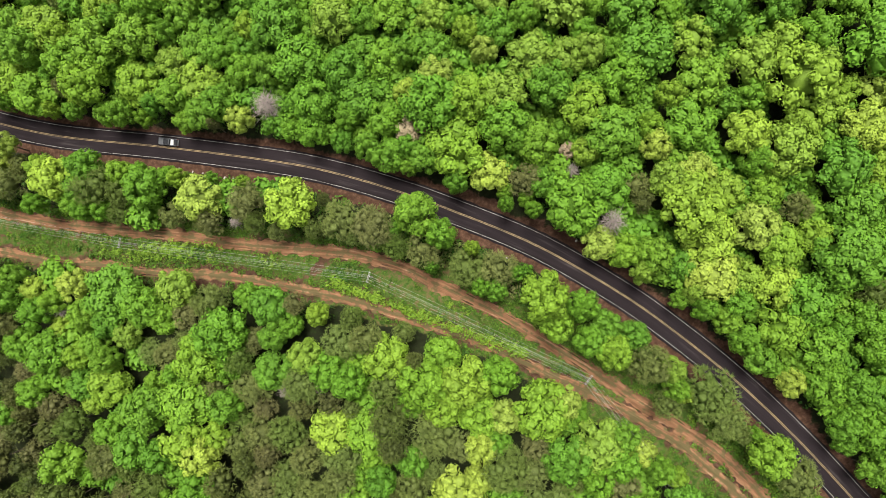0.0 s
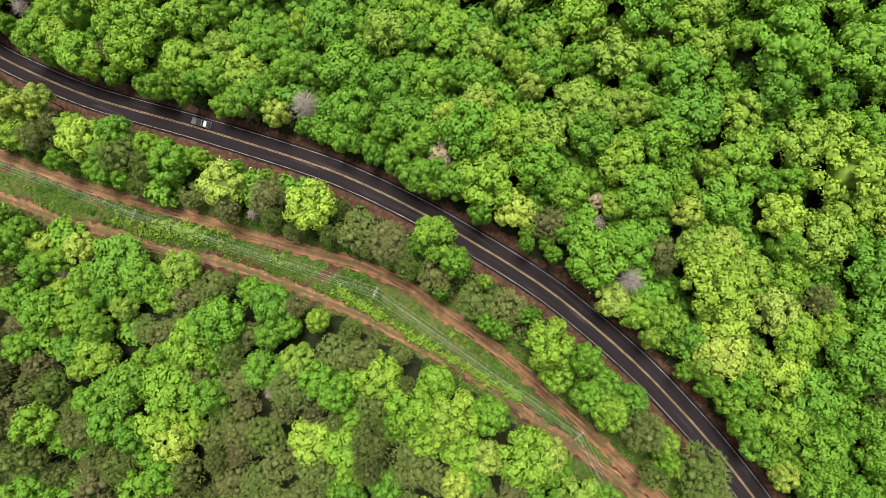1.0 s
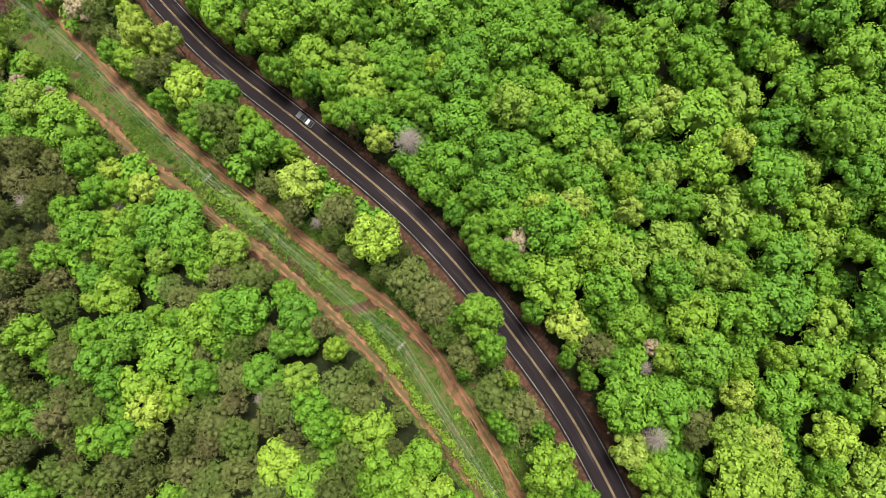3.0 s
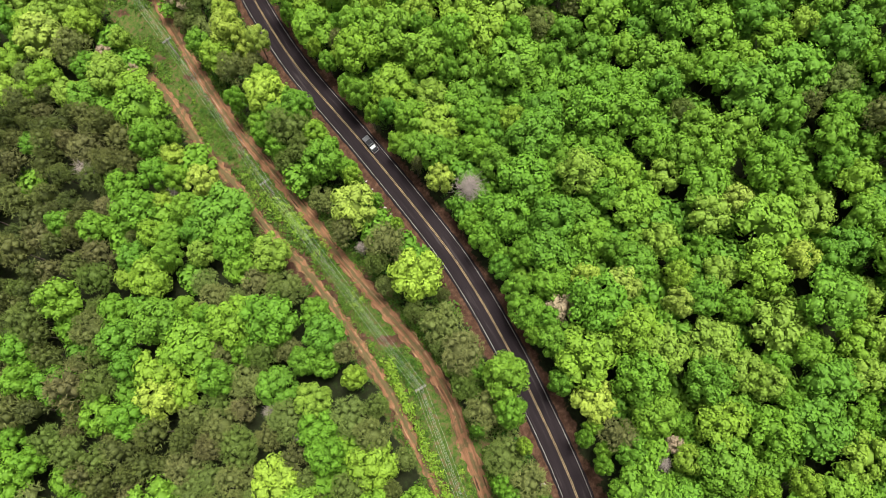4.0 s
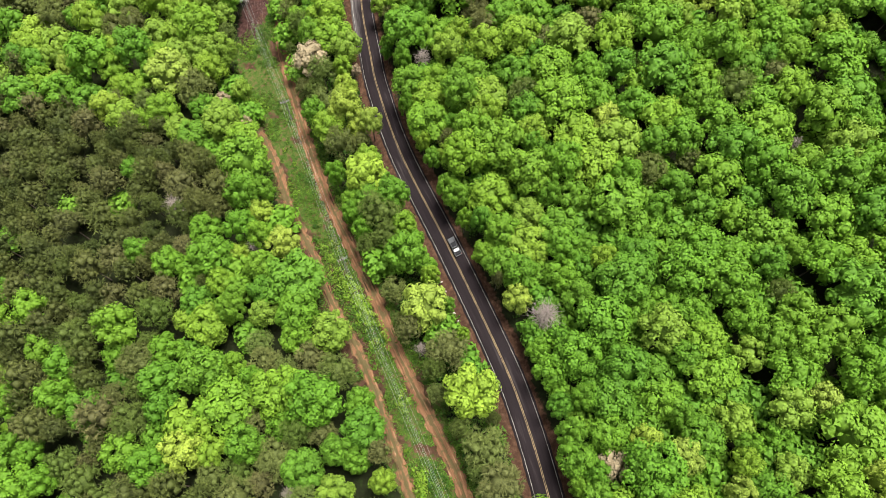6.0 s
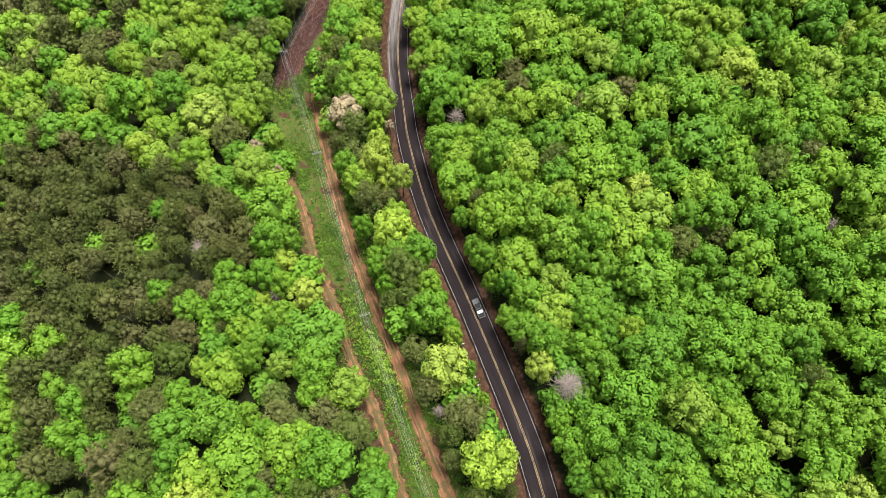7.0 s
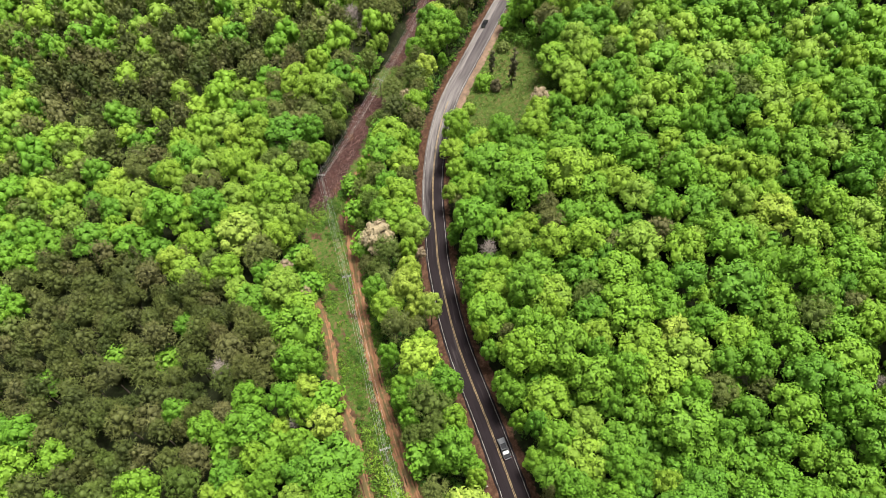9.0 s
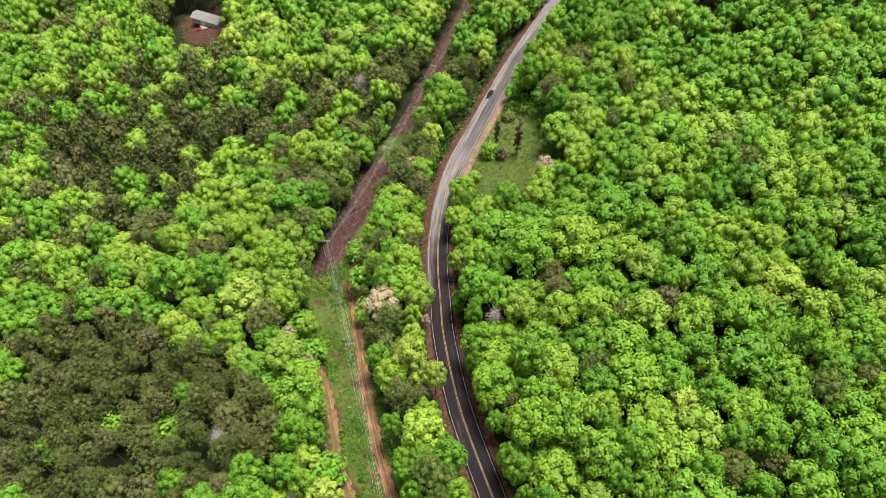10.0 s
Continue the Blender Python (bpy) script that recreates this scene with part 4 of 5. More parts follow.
def plant_undergrowth():
    shrubs = [tuft_arrays(rng, 24, 1.5, 2.6, 0.66) for i in range(8)]
    weeds = [tuft_arrays(rng, 9, 0.9, 0.55, 0.46) for i in range(8)]
    n = 80000
    x, y = rng.uniform(-420, 125, n), rng.uniform(-115, 250, n)
    road, side = distance(x, y, ROAD)
    cut, cut_side = distance(x, y, CUT)
    track, _ = distance(x, y, TRACK)
    south, _ = distance(x, y, TRACK_SOUTH)
    strip_zone = (side > 0) & (road > 6.6) & (cut > 8) & (road < 24) & (cut < 26) & (track > 3.0) & (cut_side < 0)
    margin = ((road > 7.0) & (road < 13)) | ((cut > 8.5) & (cut < 14) & (south > 2.4) & (track > 2.8))
    pick = rng.random(n)
    chosen = (strip_zone & (pick < 0.95)) | (margin & ~strip_zone & (pick < 0.35))
    chosen &= clearing(x, y) > 0.9
    rows = [(a, b, rng.uniform(0.55, 1.25), rng.random()) for a, b in zip(x[chosen], y[chosen])]
    scatter("undergrowth", "leafy green shrubs and saplings along the road and cut", "undergrowth", LEAF_ROW, rows[:5600], shrubs)
    thicket = [tuft_arrays(rng, 60, 2.1, 3.4, 0.62) for i in range(8)]
    pick = strip_zone & (x > -25) & (road > 7.8) & (track > 4.2)
    spots = [(a, b) for a, b in zip(x[pick], y[pick])][:900]
    for mat, first, label in ((LEAF_ROW, 0, "dense green shrubs and saplings between road and track"), (LEAF_OLIVE, 1, "dense olive-brown brush between road and track")):
        scatter("thicket", label, "thicket", mat, [(a, b, rng.uniform(0.6, 1.35), rng.random()) for a, b in spots[first::2]], thicket)
    n = 2600
    x, y = rng.uniform(-240, -160, n), rng.uniform(60, 140, n)
    road, _ = distance(x, y, ROAD)
    ring = clearing(x, y)
    pick = (ring > 0.9) & (ring < 1.22) & (road > 9)
    scatter("thicket", "light green shrubs along the edge of the meadow", "thicket", LEAF_WEED, [(a, b, rng.uniform(0.5, 1.3), rng.random()) for a, b in zip(x[pick], y[pick])][:260], thicket)
    n = 120000
    x, y = rng.uniform(-190, 110, n), rng.uniform(-100, 40, n)
    cut, _ = distance(x, y, CUT)
    track, _ = distance(x, y, TRACK)
    south, _ = distance(x, y, TRACK_SOUTH)
    thick = wobble(x, y, 5.0, 0.5) + 0.5 * wobble(x, y, 2.0, 1.5)
    chosen = (cut < 9.0) & (np.hypot((x + 171.5) / 6.5, (y - 26.2) / 2.8) > 1.1) & (track > 1.7) & (south > 1.6) & (thick + rng.normal(0, 0.3, n) > -0.2) & (wobble(x, y, 3.1, 3.0) + 0.6 * wobble(x, y, 1.4, 1.2) < 0.72)
    rows = [(a, b, rng.uniform(0.5, 1.3), rng.random()) for a, b in zip(x[chosen], y[chosen])]
    scatter("weeds", "low green weeds and grass in the power line cut", "weeds", LEAF_WEED, rows[:15000], weeds)
    # brambles and young shrubs in clumps along the cut
    for mat, seed, count, label in ((LEAF_ROW, 2.0, 900, "dark green brambles in the power line cut"), (LEAF_LIME, 5.0, 420, "young bright green shrubs in the power line cut"), (LEAF_OLIVE, 8.0, 260, "dry brownish brush in the power line cut")):
        clump = chosen & (track > 2.4) & (south > 2.2) & (wobble(x, y, 4.2, seed) + 0.5 * wobble(x, y, 1.6, seed) > 0.45)
        places = list(zip(x[clump], y[clump]))
        picked = [places[i] for i in rng.permutation(len(places))[:count]]
        scatter("brambles", label, "brambles", mat, [(a, b, rng.uniform(0.28, 0.6), rng.random()) for a, b in picked], shrubs)
    # the meadow by the bend and the grassy patch under the line
    n = 7000
    x, y = rng.uniform(-240, -165, n), rng.uniform(45, 125, n)
    keep = (clearing(x, y) < 1.1) | (np.hypot(x + 231, y - 67) < 10)
    road, _ = distance(x, y, ROAD)
    keep &= road > 6.5
    scatter("meadow_grass", "rough pale green grass in a small clearing", "grass", LEAF_MEADOW, [(a, b, rng.uniform(0.5, 1.1), rng.random()) for a, b in zip(x[keep], y[keep])], weeds)
    # taller bright bushes in the cut
    bushes = [(rng.normal(-77, 6), rng.normal(5.3, 1.2)) for i in range(110)] + [(a, -5.6 - (a + 23.9) * 0.36 + rng.normal(0, 0.7)) for a in rng.uniform(-32, 22, 190)]
    scatter("bushes", "bright lime-green leafy bushes in the power line cut", "bushes", LEAF_LIME, [(a, b, rng.uniform(0.5, 0.95), rng.random()) for a, b in bushes], shrubs)


def strew_brush():
    """Cut branches that lie over the cleared slope beneath the line."""
    bm = bmesh.new()
    line = CUT[(CUT[:, 0] < -178) & (CUT[:, 0] > -345)]
    for i in range(1500):
        p = line[rng.integers(0, len(line))] + rng.normal(size=2) * (2.6, 2.6)
        if math.hypot(p[0] + 231, p[1] - 67) < 8:
            continue
        a, l = rng.uniform(0, 6.283), rng.uniform(0.8, 3.6)
        q = p + (math.cos(a) * l, math.sin(a) * l)
        z0, z1 = float(land(*p)) + 0.12, float(land(*q)) + rng.uniform(0.15, 0.8)
        rod(bm, (*p, z0), (*q, z1), rng.uniform(0.04, 0.11), 0.03, 3)
    ob = part("cut_branches", bm, BRUSHWOOD, None)
    tagged(ob, "grey and reddish cut branches strewn on bare soil", "brushwood", kind="stuff")


BRUSHWOOD = plain("brushwood", (0.16, 0.095, 0.082), 0.9, vary=0.5, scale=0.7)
plant_undergrowth()
strew_brush()

# ---- the power line ----
POLES = [(118, -112), (71, -72), (35.7, -26.8), (-19.1, -1.7), (-88.2, 7.5), (-144.4, 17.3), (-189.8, 24.1), (-224, 59.7), (-262.3, 96.2), (-305, 134)]
ARM_HEIGHT = 11.0
WIRE_PLACES = [(-1.28, 0.17), (-0.45, 0.17), (0.55, 0.17), (1.28, 0.17), (0.14, -1.9), (-0.12, -2.6)]


def pole_turns():
    turns = []
    for i, (x, y) in enumerate(POLES):
        a, b = POLES[max(i - 1, 0)], POLES[min(i + 1, len(POLES) - 1)]
        turns.append(math.atan2(b[1] - a[1], b[0] - a[0]))
    return turns


def raise_pole(x, y, turn):
    pole = tagged(new("utility_pole"), "weathered wooden utility pole with double crossarm", "utility pole", "poles of the power line")
    part("shaft", rod(bmesh.new(), (0, 0, -1.5), (0, 0, ARM_HEIGHT + 0.5), 0.19, 0.12, 10), POLE_WOOD, pole)
    for s in (-1, 1):
        part("crossarm", box(bmesh.new(), (s * 0.17, 0, ARM_HEIGHT), (0.10, 2.9, 0.13), 0.015), ARM_WOOD, pole, "pale grey weathered crossarm")
        brace = rod(bmesh.new(), (0.2, s * 0.85, ARM_HEIGHT - 0.05), (0.14, s * 0.1, ARM_HEIGHT - 0.75), 0.03, 0.03, 5)
        part("brace", brace, CHROME, pole)
    for o, h in WIRE_PLACES[:4]:
        bm = bmesh.new()
        rod(bm, (0, o, ARM_HEIGHT + 0.06), (0, o, ARM_HEIGHT + 0.16), 0.05, 0.05, 8)
        rod(bm, (0, o, ARM_HEIGHT + 0.10), (0, o, ARM_HEIGHT + 0.13), 0.09, 0.09, 8)
        part("insulator", bm, PORCELAIN, pole)
    for o, h in WIRE_PLACES[4:]:
        part("clamp", box(bmesh.new(), (0, o, ARM_HEIGHT + h), (0.08, 0.14, 0.12), 0.01), CHROME, pole)
    pole.matrix_basis = pose(x, y, float(land(x, y)), 0, 0, math.degrees(turn))


def string_wires():
    turns = pole_turns()
    ends = []
    for (x, y), a in zip(POLES, turns):
        ends.append([(x - math.sin(a) * o, y + math.cos(a) * o, float(land(x, y)) + ARM_HEIGHT + h) for o, h in WIRE_PLACES])
    for k in range(len(WIRE_PLACES)):
        curve = bpy.data.curves.new("power_line_wire", "CURVE")
        curve.dimensions, curve.bevel_depth, curve.bevel_resolution = "3D", 0.014, 1
        points = []
        for a, b in zip(ends, ends[1:]):
            for t in np.linspace(0, 1, 12, endpoint=False):
                sag = -4 * t * (1 - t) * (1.1 + 0.12 * k)
                points.append([a[k][i] + (b[k][i] - a[k][i]) * t + (sag if i == 2 else 0) for i in range(3)])
        points.append(list(ends[-1][k]))
        s = curve.splines.new("POLY")
        s.points.add(len(points) - 1)
        for q, p in zip(s.points, points):
            q.co = (*p, 1)
        curve.materials.append(WIRE)
        tagged(new("power_line_wire", curve), "thin pale aluminium wire strung between utility poles", "power line wire", "wires of the power line")


for place, turn in zip(POLES, pole_turns()):
    raise_pole(*place, turn)
string_wires()


# ---- vehicles ----
def wheel(parent, x, y, r=0.40, w=0.26):
    tyre = part("wheel", rod(bmesh.new(), (x, y - w / 2, r), (x, y + w / 2, r), r, r, 20), RUBBER, parent, "black rubber tyre")
    side = 1 if y > 0 else -1
    part("rim", rod(bmesh.new(), (x, y + side * (w / 2 - 0.02), r), (x, y + side * (w / 2 + 0.012), r), r * 0.58, r * 0.5, 14), CHROME, tyre, "bright metal rim")


def stand_vehicle(ob, x, y, towards):
    """Sets a vehicle on the road at x, y, its front towards a place, on the slope."""
    d = Vector((towards[0] - x, towards[1] - y, 0)).normalized()
    up = Vector((-SLOPE_X, -SLOPE_Y, 1)).normalized()
    d.z = SLOPE_X * d.x + SLOPE_Y * d.y
    d.normalize()
    left = up.cross(d)
    m = Matrix((d, left, up)).transposed().to_4x4()
    m.translation = (x, y, float(land(x, y)) + 0.09)
    ob.matrix_basis = m


def build_pickup():
    """A crew-cab pickup, its front along +x; 5.9 m long."""
    truck = tagged(new("pickup_truck"), "grey crew-cab pickup truck with white load in its bed", "pickup truck")
    bm = bmesh.new()
    box(bm, (0, 0, 0.72), (5.8, 1.94, 0.62), 0.09)
    box(bm, (2.05, 0, 1.08), (1.55, 1.82, 0.24), 0.08, None, (0.94, 0.92))
    part("body", bm, SILVER, truck)
    part("cab", box(bmesh.new(), (0.25, 0, 1.42), (2.45, 1.78, 0.84), 0.10, None, (0.68, 0.84)), SILVER, truck, "silver-grey cab")
    part("windscreen", box(bmesh.new(), (1.18, 0, 1.46), (0.06, 1.48, 0.62), 0.02, Matrix.Rotation(radians(-32), 4, "Y")), CAR_GLASS, truck, "dark glass windscreen")
    part("rear_window", box(bmesh.new(), (-0.72, 0, 1.50), (0.05, 1.36, 0.46), 0.02, Matrix.Rotation(radians(30), 4, "Y")), CAR_GLASS, truck, "dark glass rear window")
    for s in (-1, 1):
        for x in (0.62, -0.22):
            part("side_window", box(bmesh.new(), (x, s * 0.83, 1.50), (0.74, 0.04, 0.42), 0.015, Matrix.Rotation(radians(s * 9), 4, "X")), CAR_GLASS, truck, "dark side window")
        part("bed_wall", box(bmesh.new(), (-1.95, s * 0.90, 1.14), (1.82, 0.10, 0.36), 0.03), SILVER, truck)
        part("headlight", box(bmesh.new(), (2.86, s * 0.72, 0.84), (0.10, 0.34, 0.22), 0.03), LAMP_CLEAR, truck, "clear headlight")
        part("tail_light", box(bmesh.new(), (-2.88, s * 0.86, 0.92), (0.06, 0.16, 0.34), 0.02), LAMP_RED, truck, "red tail light")
        part("mirror", box(bmesh.new(), (1.05, s * 1.06, 1.24), (0.16, 0.24, 0.18), 0.04), BLACK_PAINT, truck)
        for x in (1.82, -1.80):
            wheel(truck, x, s * 0.86)
    part("tailgate", box(bmesh.new(), (-2.84, 0, 1.08), (0.10, 1.74, 0.44), 0.03), BLACK_PAINT, truck, "dark tailgate")
    part("bed_floor", box(bmesh.new(), (-1.95, 0, 1.06), (1.80, 1.72, 0.05), 0.01), BLACK_PAINT, truck, "black bed floor")
    part("roof_panel", box(bmesh.new(), (0.22, 0, 1.846), (1.45, 1.34, 0.03), 0.012), BLACK_PAINT, truck, "dark roof panel")
    part("front_bumper", box(bmesh.new(), (2.92, 0, 0.55), (0.16, 1.88, 0.26), 0.05), CHROME, truck)
    part("rear_bumper", box(bmesh.new(), (-2.94, 0, 0.55), (0.16, 1.84, 0.22), 0.05), CHROME, truck)
    part("grille", box(bmesh.new(), (2.91, 0, 0.88), (0.06, 1.0, 0.26), 0.02), BLACK_PAINT, truck)
    return truck


def build_load():
    """What lies in the pickup's bed."""
    bm = bmesh.new()
    box(bm, (-1.45, 0, 1.27), (0.80, 1.50, 0.36), 0.07)
    box(bm, (-1.42, 0.2, 1.48), (0.55, 0.70, 0.16), 0.05)
    ob = part("load_box", bm, WHITE_LOAD, None)
    return tagged(ob, "white plastic load box behind the pickup's cab", "load box")


def build_car(name, paint, label):
    """A saloon car, its front along +x; 4.7 m long."""
    car = tagged(new(name), label, "car")
    bm = bmesh.new()
    box(bm, (0, 0, 0.58), (4.7, 1.80, 0.52), 0.12)
    part("body", bm, paint, car)
    part("cabin", box(bmesh.new(), (-0.2, 0, 1.08), (2.7, 1.62, 0.60), 0.10, None, (0.56, 0.80)), CAR_GLASS, car, "dark glass cabin")
    part("roof_panel", box(bmesh.new(), (-0.2, 0, 1.385), (1.42, 1.26, 0.05), 0.02), paint, car)
    for s in (-1, 1):
        part("headlight", box(bmesh.new(), (2.3, s * 0.62, 0.66), (0.12, 0.36, 0.16), 0.03), LAMP_CLEAR, car, "clear headlight")
        part("tail_light", box(bmesh.new(), (-2.32, s * 0.64, 0.70), (0.08, 0.34, 0.16), 0.03), LAMP_RED, car, "red tail light")
        part("mirror", box(bmesh.new(), (0.75, s * 0.96, 0.92), (0.14, 0.2, 0.13), 0.03), paint, car)
        for x in (1.42, -1.38):
            wheel(car, x, s * 0.80, 0.33, 0.22)
    part("front_bumper", box(bmesh.new(), (2.34, 0, 0.42), (0.12, 1.7, 0.22), 0.05), BLACK_PAINT, car)
    return car


def on_road(x, y, offset):
    """The place on the road nearest to x, y, offset metres left of its line, and a place ahead."""
    k = int(np.argmin(np.hypot(ROAD[:, 0] - x, ROAD[:, 1] - y)))
    d = ROAD[k + 3] - ROAD[k - 3]
    d /= np.hypot(*d)
    p = ROAD[k] + np.array([-d[1], d[0]]) * offset
    return float(p[0]), float(p[1]), tuple((p + d * 5).tolist()), tuple((p - d * 5).tolist())


truck = build_pickup()
load = build_load()
x, y, ahead, behind = on_road(-76.5, 35.8, -1.6)
stand_vehicle(truck, x, y, ahead)
stand_vehicle(load, x, y, ahead)
x, y, ahead, behind = on_road(-240, 113, 1.6)
stand_vehicle(build_car("car", BLACK_PAINT, "black car coming down the grey road"), x, y, behind)

x, y, ahead, behind = on_road(-290.4, 166.5, 6.6)
stand_vehicle(build_car("car", BLACK_PAINT, "dark car parked on the grey gravel pull-off"), x, y, ahead)


# ---- snags and bushes of the meadow ----
def raise_snag(x, y, tall, wide):
    """A broken dead trunk, overgrown with brown vines."""
    snag = tagged(new("vine_covered_snag"), "slim broken dead tree overgrown with brown vines", "dead tree", "snags in the meadow")
    part("trunk", rod(bmesh.new(), (0, 0, -1), (0.3, 0.1, tall), 0.3, 0.12, 8), BARK, snag)
    v, t, tint = leafy_arrays(rng, wide, tall * 0.56, tall * 0.5, 26, 60, 0.42, -0.95)
    vines = new("vines", mesh_of("vines", v, t, [LEAF_VINE], floats={"tuft": tint}))
    vines.parent = snag
    tagged(vines, "tangle of brown vines")
    snag.matrix_basis = pose(x, y, float(land(x, y)), 0, 0, rng.uniform(0, 360))


def plant_bush(x, y, r, tall, mat, label):
    v, t, tint = leafy_arrays(rng, r, tall, tall * 0.35, 18, 70, 0.45, -0.4)
    bush = tagged(new("bush", mesh_of("bush", v, t, [mat], floats={"tuft": tint})), label, "bush", "bushes of the meadow")
    bush.matrix_basis = pose(x, y, float(land(x, y)), 0, 0, rng.uniform(0, 360))


raise_snag(-212.7, 101.2, 11.0, 1.1)
raise_snag(-201.6, 103.9, 17.5, 1.5)
plant_bush(-206.9, 95.1, 3.8, 4.6, LEAF_GREEN, "rounded green bush at the edge of the meadow")
plant_bush(-202.9, 97.8, 2.2, 3.6, LEAF_VINE, "brown-green bush overgrown with vines in the meadow")
plant_bush(-197.6, 84.2, 2.6, 3.0, LEAF_LIME, "bright lime bush beside the road")
plant_bush(-222.0, 111.0, 2.4, 3.0, LEAF_OLIVE, "low olive bush in the meadow")

# ---- the house in its clearing, with a red garden tractor ----


def build_house(x, y, turn):
    """A long single-storey house, its long side along x; 17 by 7 m."""
    house = tagged(new("house"), "long single-storey house with pale siding and grey gable roof", "house")
    L, W, H, RISE = 16.8, 6.8, 2.9, 1.15
    walls = []
    for s in (-1, 1):
        walls.append(part("wall", box(bmesh.new(), (0, s * (W / 2 - 0.1), H / 2 + 0.5), (L, 0.2, H)), SIDING, house))
        bm = bmesh.new()
        box(bm, (s * (L / 2 - 0.1), 0, H / 2 + 0.5), (0.2, W - 0.41, H))
        vs = [bm.verts.new(p) for p in ((s * L / 2, -W / 2, H + 0.5), (s * L / 2, W / 2, H + 0.5), (s * L / 2, 0, H + 0.5 + RISE), (s * (L / 2 - 0.2), -W / 2, H + 0.5), (s * (L / 2 - 0.2), W / 2, H + 0.5), (s * (L / 2 - 0.2), 0, H + 0.5 + RISE))]
        for f in ((0, 1, 2), (5, 4, 3), (0, 2, 5, 3), (1, 4, 5, 2), (0, 3, 4, 1)):
            bm.faces.new([vs[i] for i in f])
        walls.append(part("wall", bm, SIDING, house))
        pitch = math.atan2(RISE, W / 2)
        part("roof", box(bmesh.new(), (0, s * (W / 4 + 0.06), H + 0.62 + RISE / 2 - 0.03), (L + 0.9, (W / 2 + 0.25) / math.cos(pitch), 0.16), 0.02, Matrix.Rotation(-s * pitch, 4, "X")), ROOF, house, "grey shingle roof slope")
    part("ridge_cap", box(bmesh.new(), (0, 0, H + 0.5 + RISE + 0.16), (L + 0.9, 0.34, 0.08), 0.02), ROOF, house)
    part("skirting", box(bmesh.new(), (0, 0, 0.0), (L - 0.3, W - 0.3, 1.1), 0.02), DOOR_DARK, house, "dark shaded skirting")
    front = -W / 2
    for cx in (-7.2, -5.2, -3.1, 2.9, 5.0, 7.2):
        w = part("window", box(bmesh.new(), (cx, front - 0.03, 2.1), (1.15, 0.10, 1.25), 0.02), TRIM_WHITE, house, "white-framed window")
        for s in (-1, 1):
            part("pane", box(bmesh.new(), (cx, front - 0.075, 2.1 + s * 0.29), (0.95, 0.03, 0.52), 0.006), PANE, w, "dark glass pane")
    for cx in (-0.8, 1.1):
        d = part("door", box(bmesh.new(), (cx, front - 0.03, 1.6), (1.0, 0.10, 2.1), 0.02), TRIM_WHITE if cx < 0 else DOOR_DARK, house)
        part("door_handle", rod(bmesh.new(), (cx + 0.36, front - 0.16, 1.55), (cx + 0.36, front - 0.06, 1.55), 0.04, 0.04, 8), CHROME, d)
    porch = part("porch_deck", box(bmesh.new(), (0, front - 1.1, 0.42), (4.6, 2.0, 0.14), 0.02), ARM_WOOD, house, "small grey wooden porch deck")
    for px in (-2.2, 2.2):
        for py in (-0.3, -2.0):
            part("porch_post", box(bmesh.new(), (px, front + py, 0.7), (0.12, 0.12, 2.0 if py < -1 else 1.0), 0.01), ARM_WOOD, porch)
    for k in range(3):
        part("porch_step", box(bmesh.new(), (0, front - 2.25 - 0.28 * k, 0.28 - 0.17 * k), (1.4, 0.3, 0.06), 0.01), ARM_WOOD, porch)
    house.matrix_basis = pose(x, y, float(land(x, y)) + 0.55, 0, 0, turn)


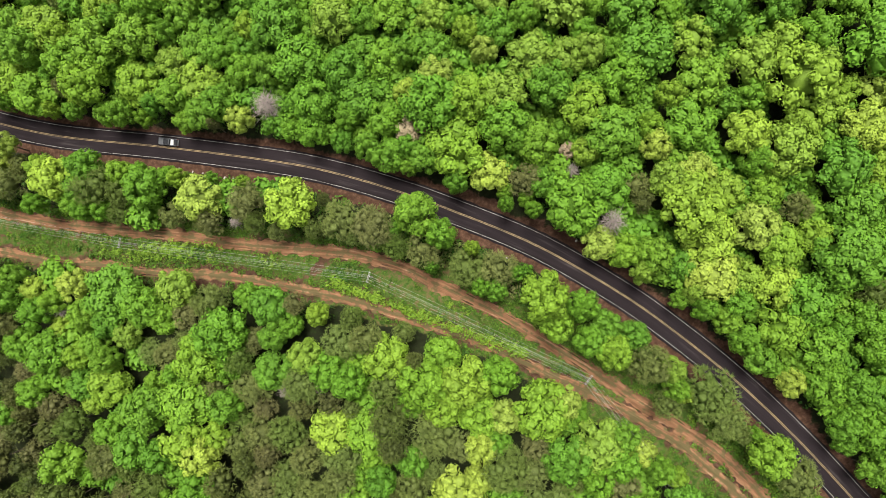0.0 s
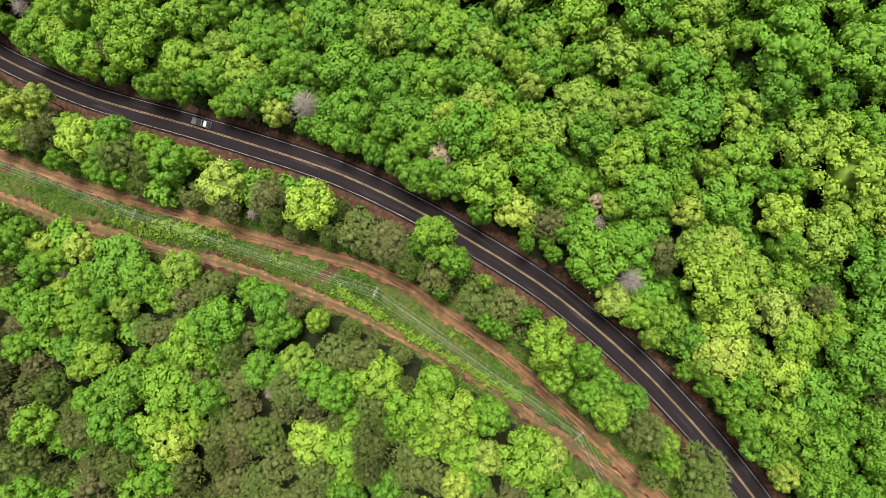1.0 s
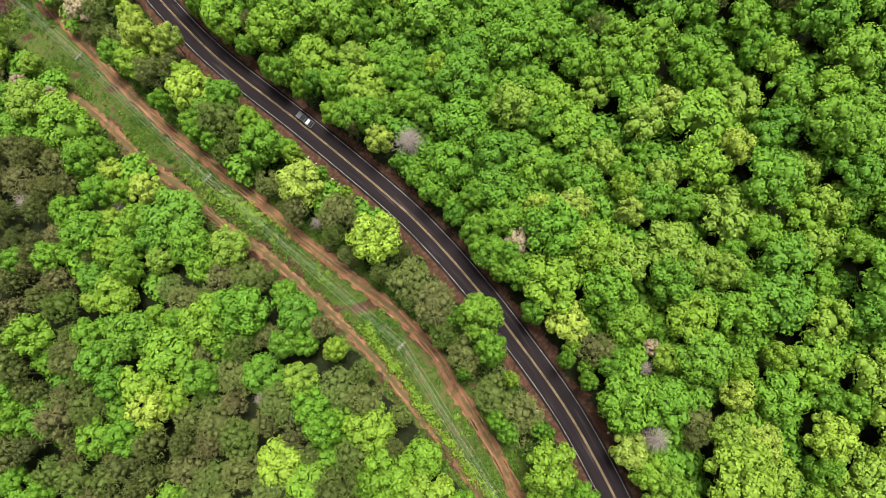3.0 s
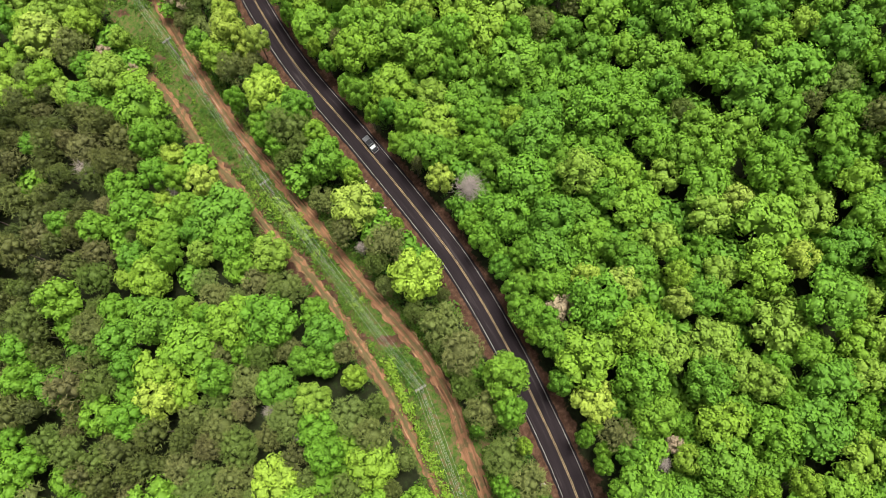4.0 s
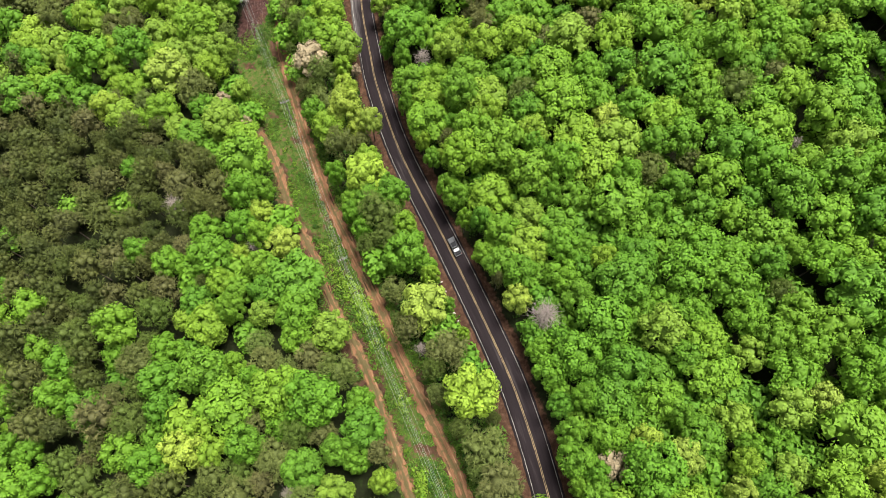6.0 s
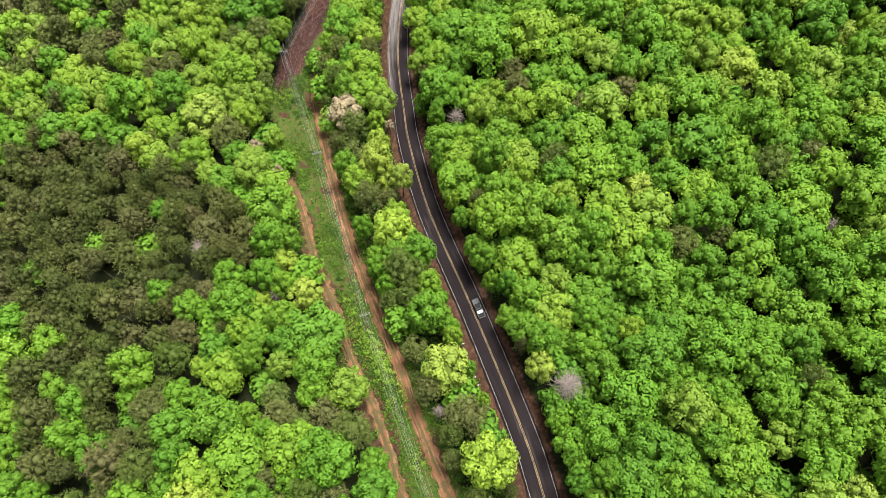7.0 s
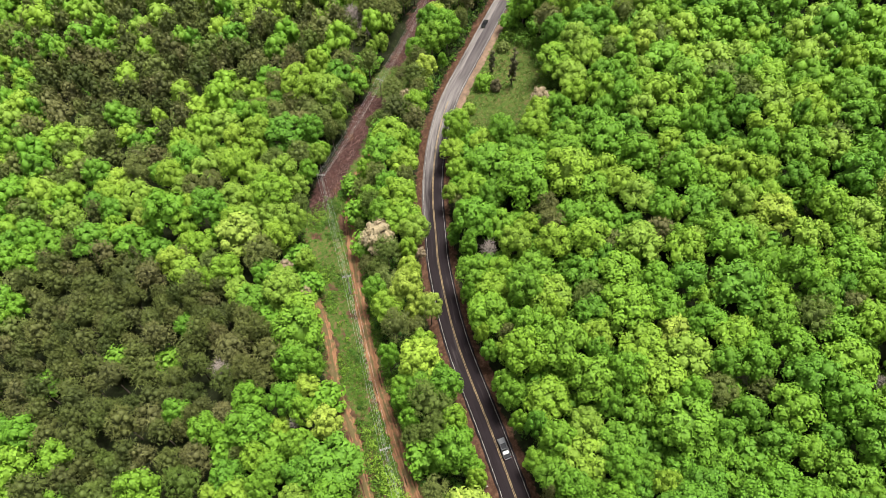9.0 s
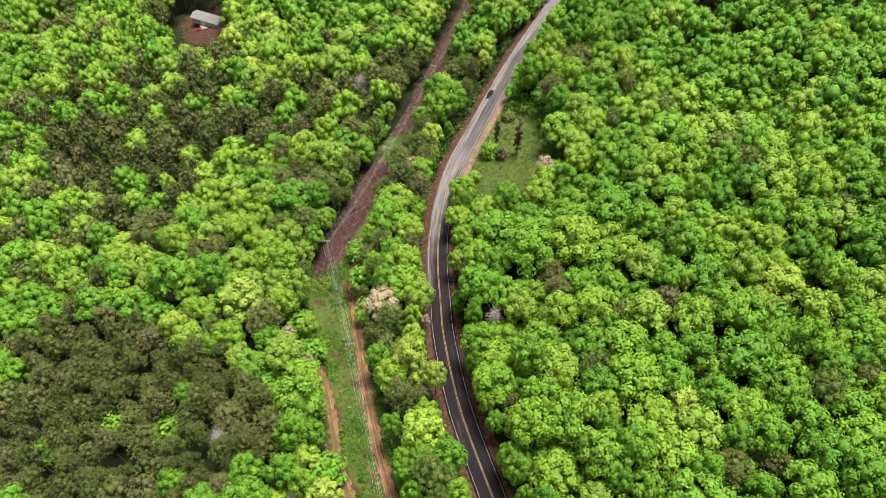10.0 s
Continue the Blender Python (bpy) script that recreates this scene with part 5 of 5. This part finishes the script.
def build_tractor(x, y, turn):
    t = tagged(new("garden_tractor"), "small red garden tractor parked on bare red soil", "garden tractor")
    part("hood", box(bmesh.new(), (0.75, 0, 0.75), (1.3, 0.75, 0.55), 0.10), RED_PAINT, t)
    part("chassis", box(bmesh.new(), (0, 0, 0.5), (2.6, 0.6, 0.2), 0.04), BLACK_PAINT, t)
    for s in (-1, 1):
        part("fender", box(bmesh.new(), (-0.7, s * 0.52, 0.92), (0.95, 0.36, 0.16), 0.06), RED_PAINT, t, "red fender")
        wheel(t, -0.7, s * 0.58, 0.45, 0.3)
        wheel(t, 1.05, s * 0.5, 0.28, 0.2)
    part("seat", box(bmesh.new(), (-0.6, 0, 1.0), (0.5, 0.5, 0.14), 0.05), BLACK_PAINT, t)
    part("seat_back", box(bmesh.new(), (-0.86, 0, 1.25), (0.12, 0.5, 0.45), 0.04), BLACK_PAINT, t)
    part("steering_wheel", rod(bmesh.new(), (0.0, 0, 1.15), (0.02, 0, 1.18), 0.2, 0.2, 14), BLACK_PAINT, t)
    t.matrix_basis = pose(x, y, float(land(x, y)) + 0.02, 0, 0, turn)


build_house(-395.3, 19.9, 44)
build_tractor(-391.8, 13.7, 70)


# ---- stones by the roadside ----
def lay_stone(x, y, size, label):
    bm = bmesh.new()
    bmesh.ops.create_icosphere(bm, subdivisions=2, radius=1)
    stretch = Vector((rng.uniform(0.7, 1.3), rng.uniform(0.6, 1.0), rng.uniform(0.4, 0.7))) * size
    for v in bm.verts:
        k = 1 + 0.22 * noise.noise(v.co * 1.7 + Vector((x, y, 0)))
        v.co = Vector((v.co.x * stretch.x, v.co.y * stretch.y, v.co.z * stretch.z)) * k
    ob = part("stone", bm, STONE, None)
    tagged(ob, label, "stone", "stones along the verge")
    ob.matrix_basis = pose(x, y, float(land(x, y)) + 0.05, 0, 0, rng.uniform(0, 360))


for x, y, size in [(-75.1, 28.3, 0.55), (-74.0, 28.6, 0.35), (-91.6, 28.8, 0.7), (-89.8, 29.3, 0.5), (17.5, 2.6, 0.5), (16.6, 3.2, 0.3), (34.0, 7.6, 0.3), (-70, 27.6, 0.3), (-67, 27.1, 0.35), (-64, 26.4, 0.3), (-60.5, 25.6, 0.4), (-58, 25.4, 0.3)]:
    lay_stone(x, y, size, "pale grey field stone on the dirt verge")
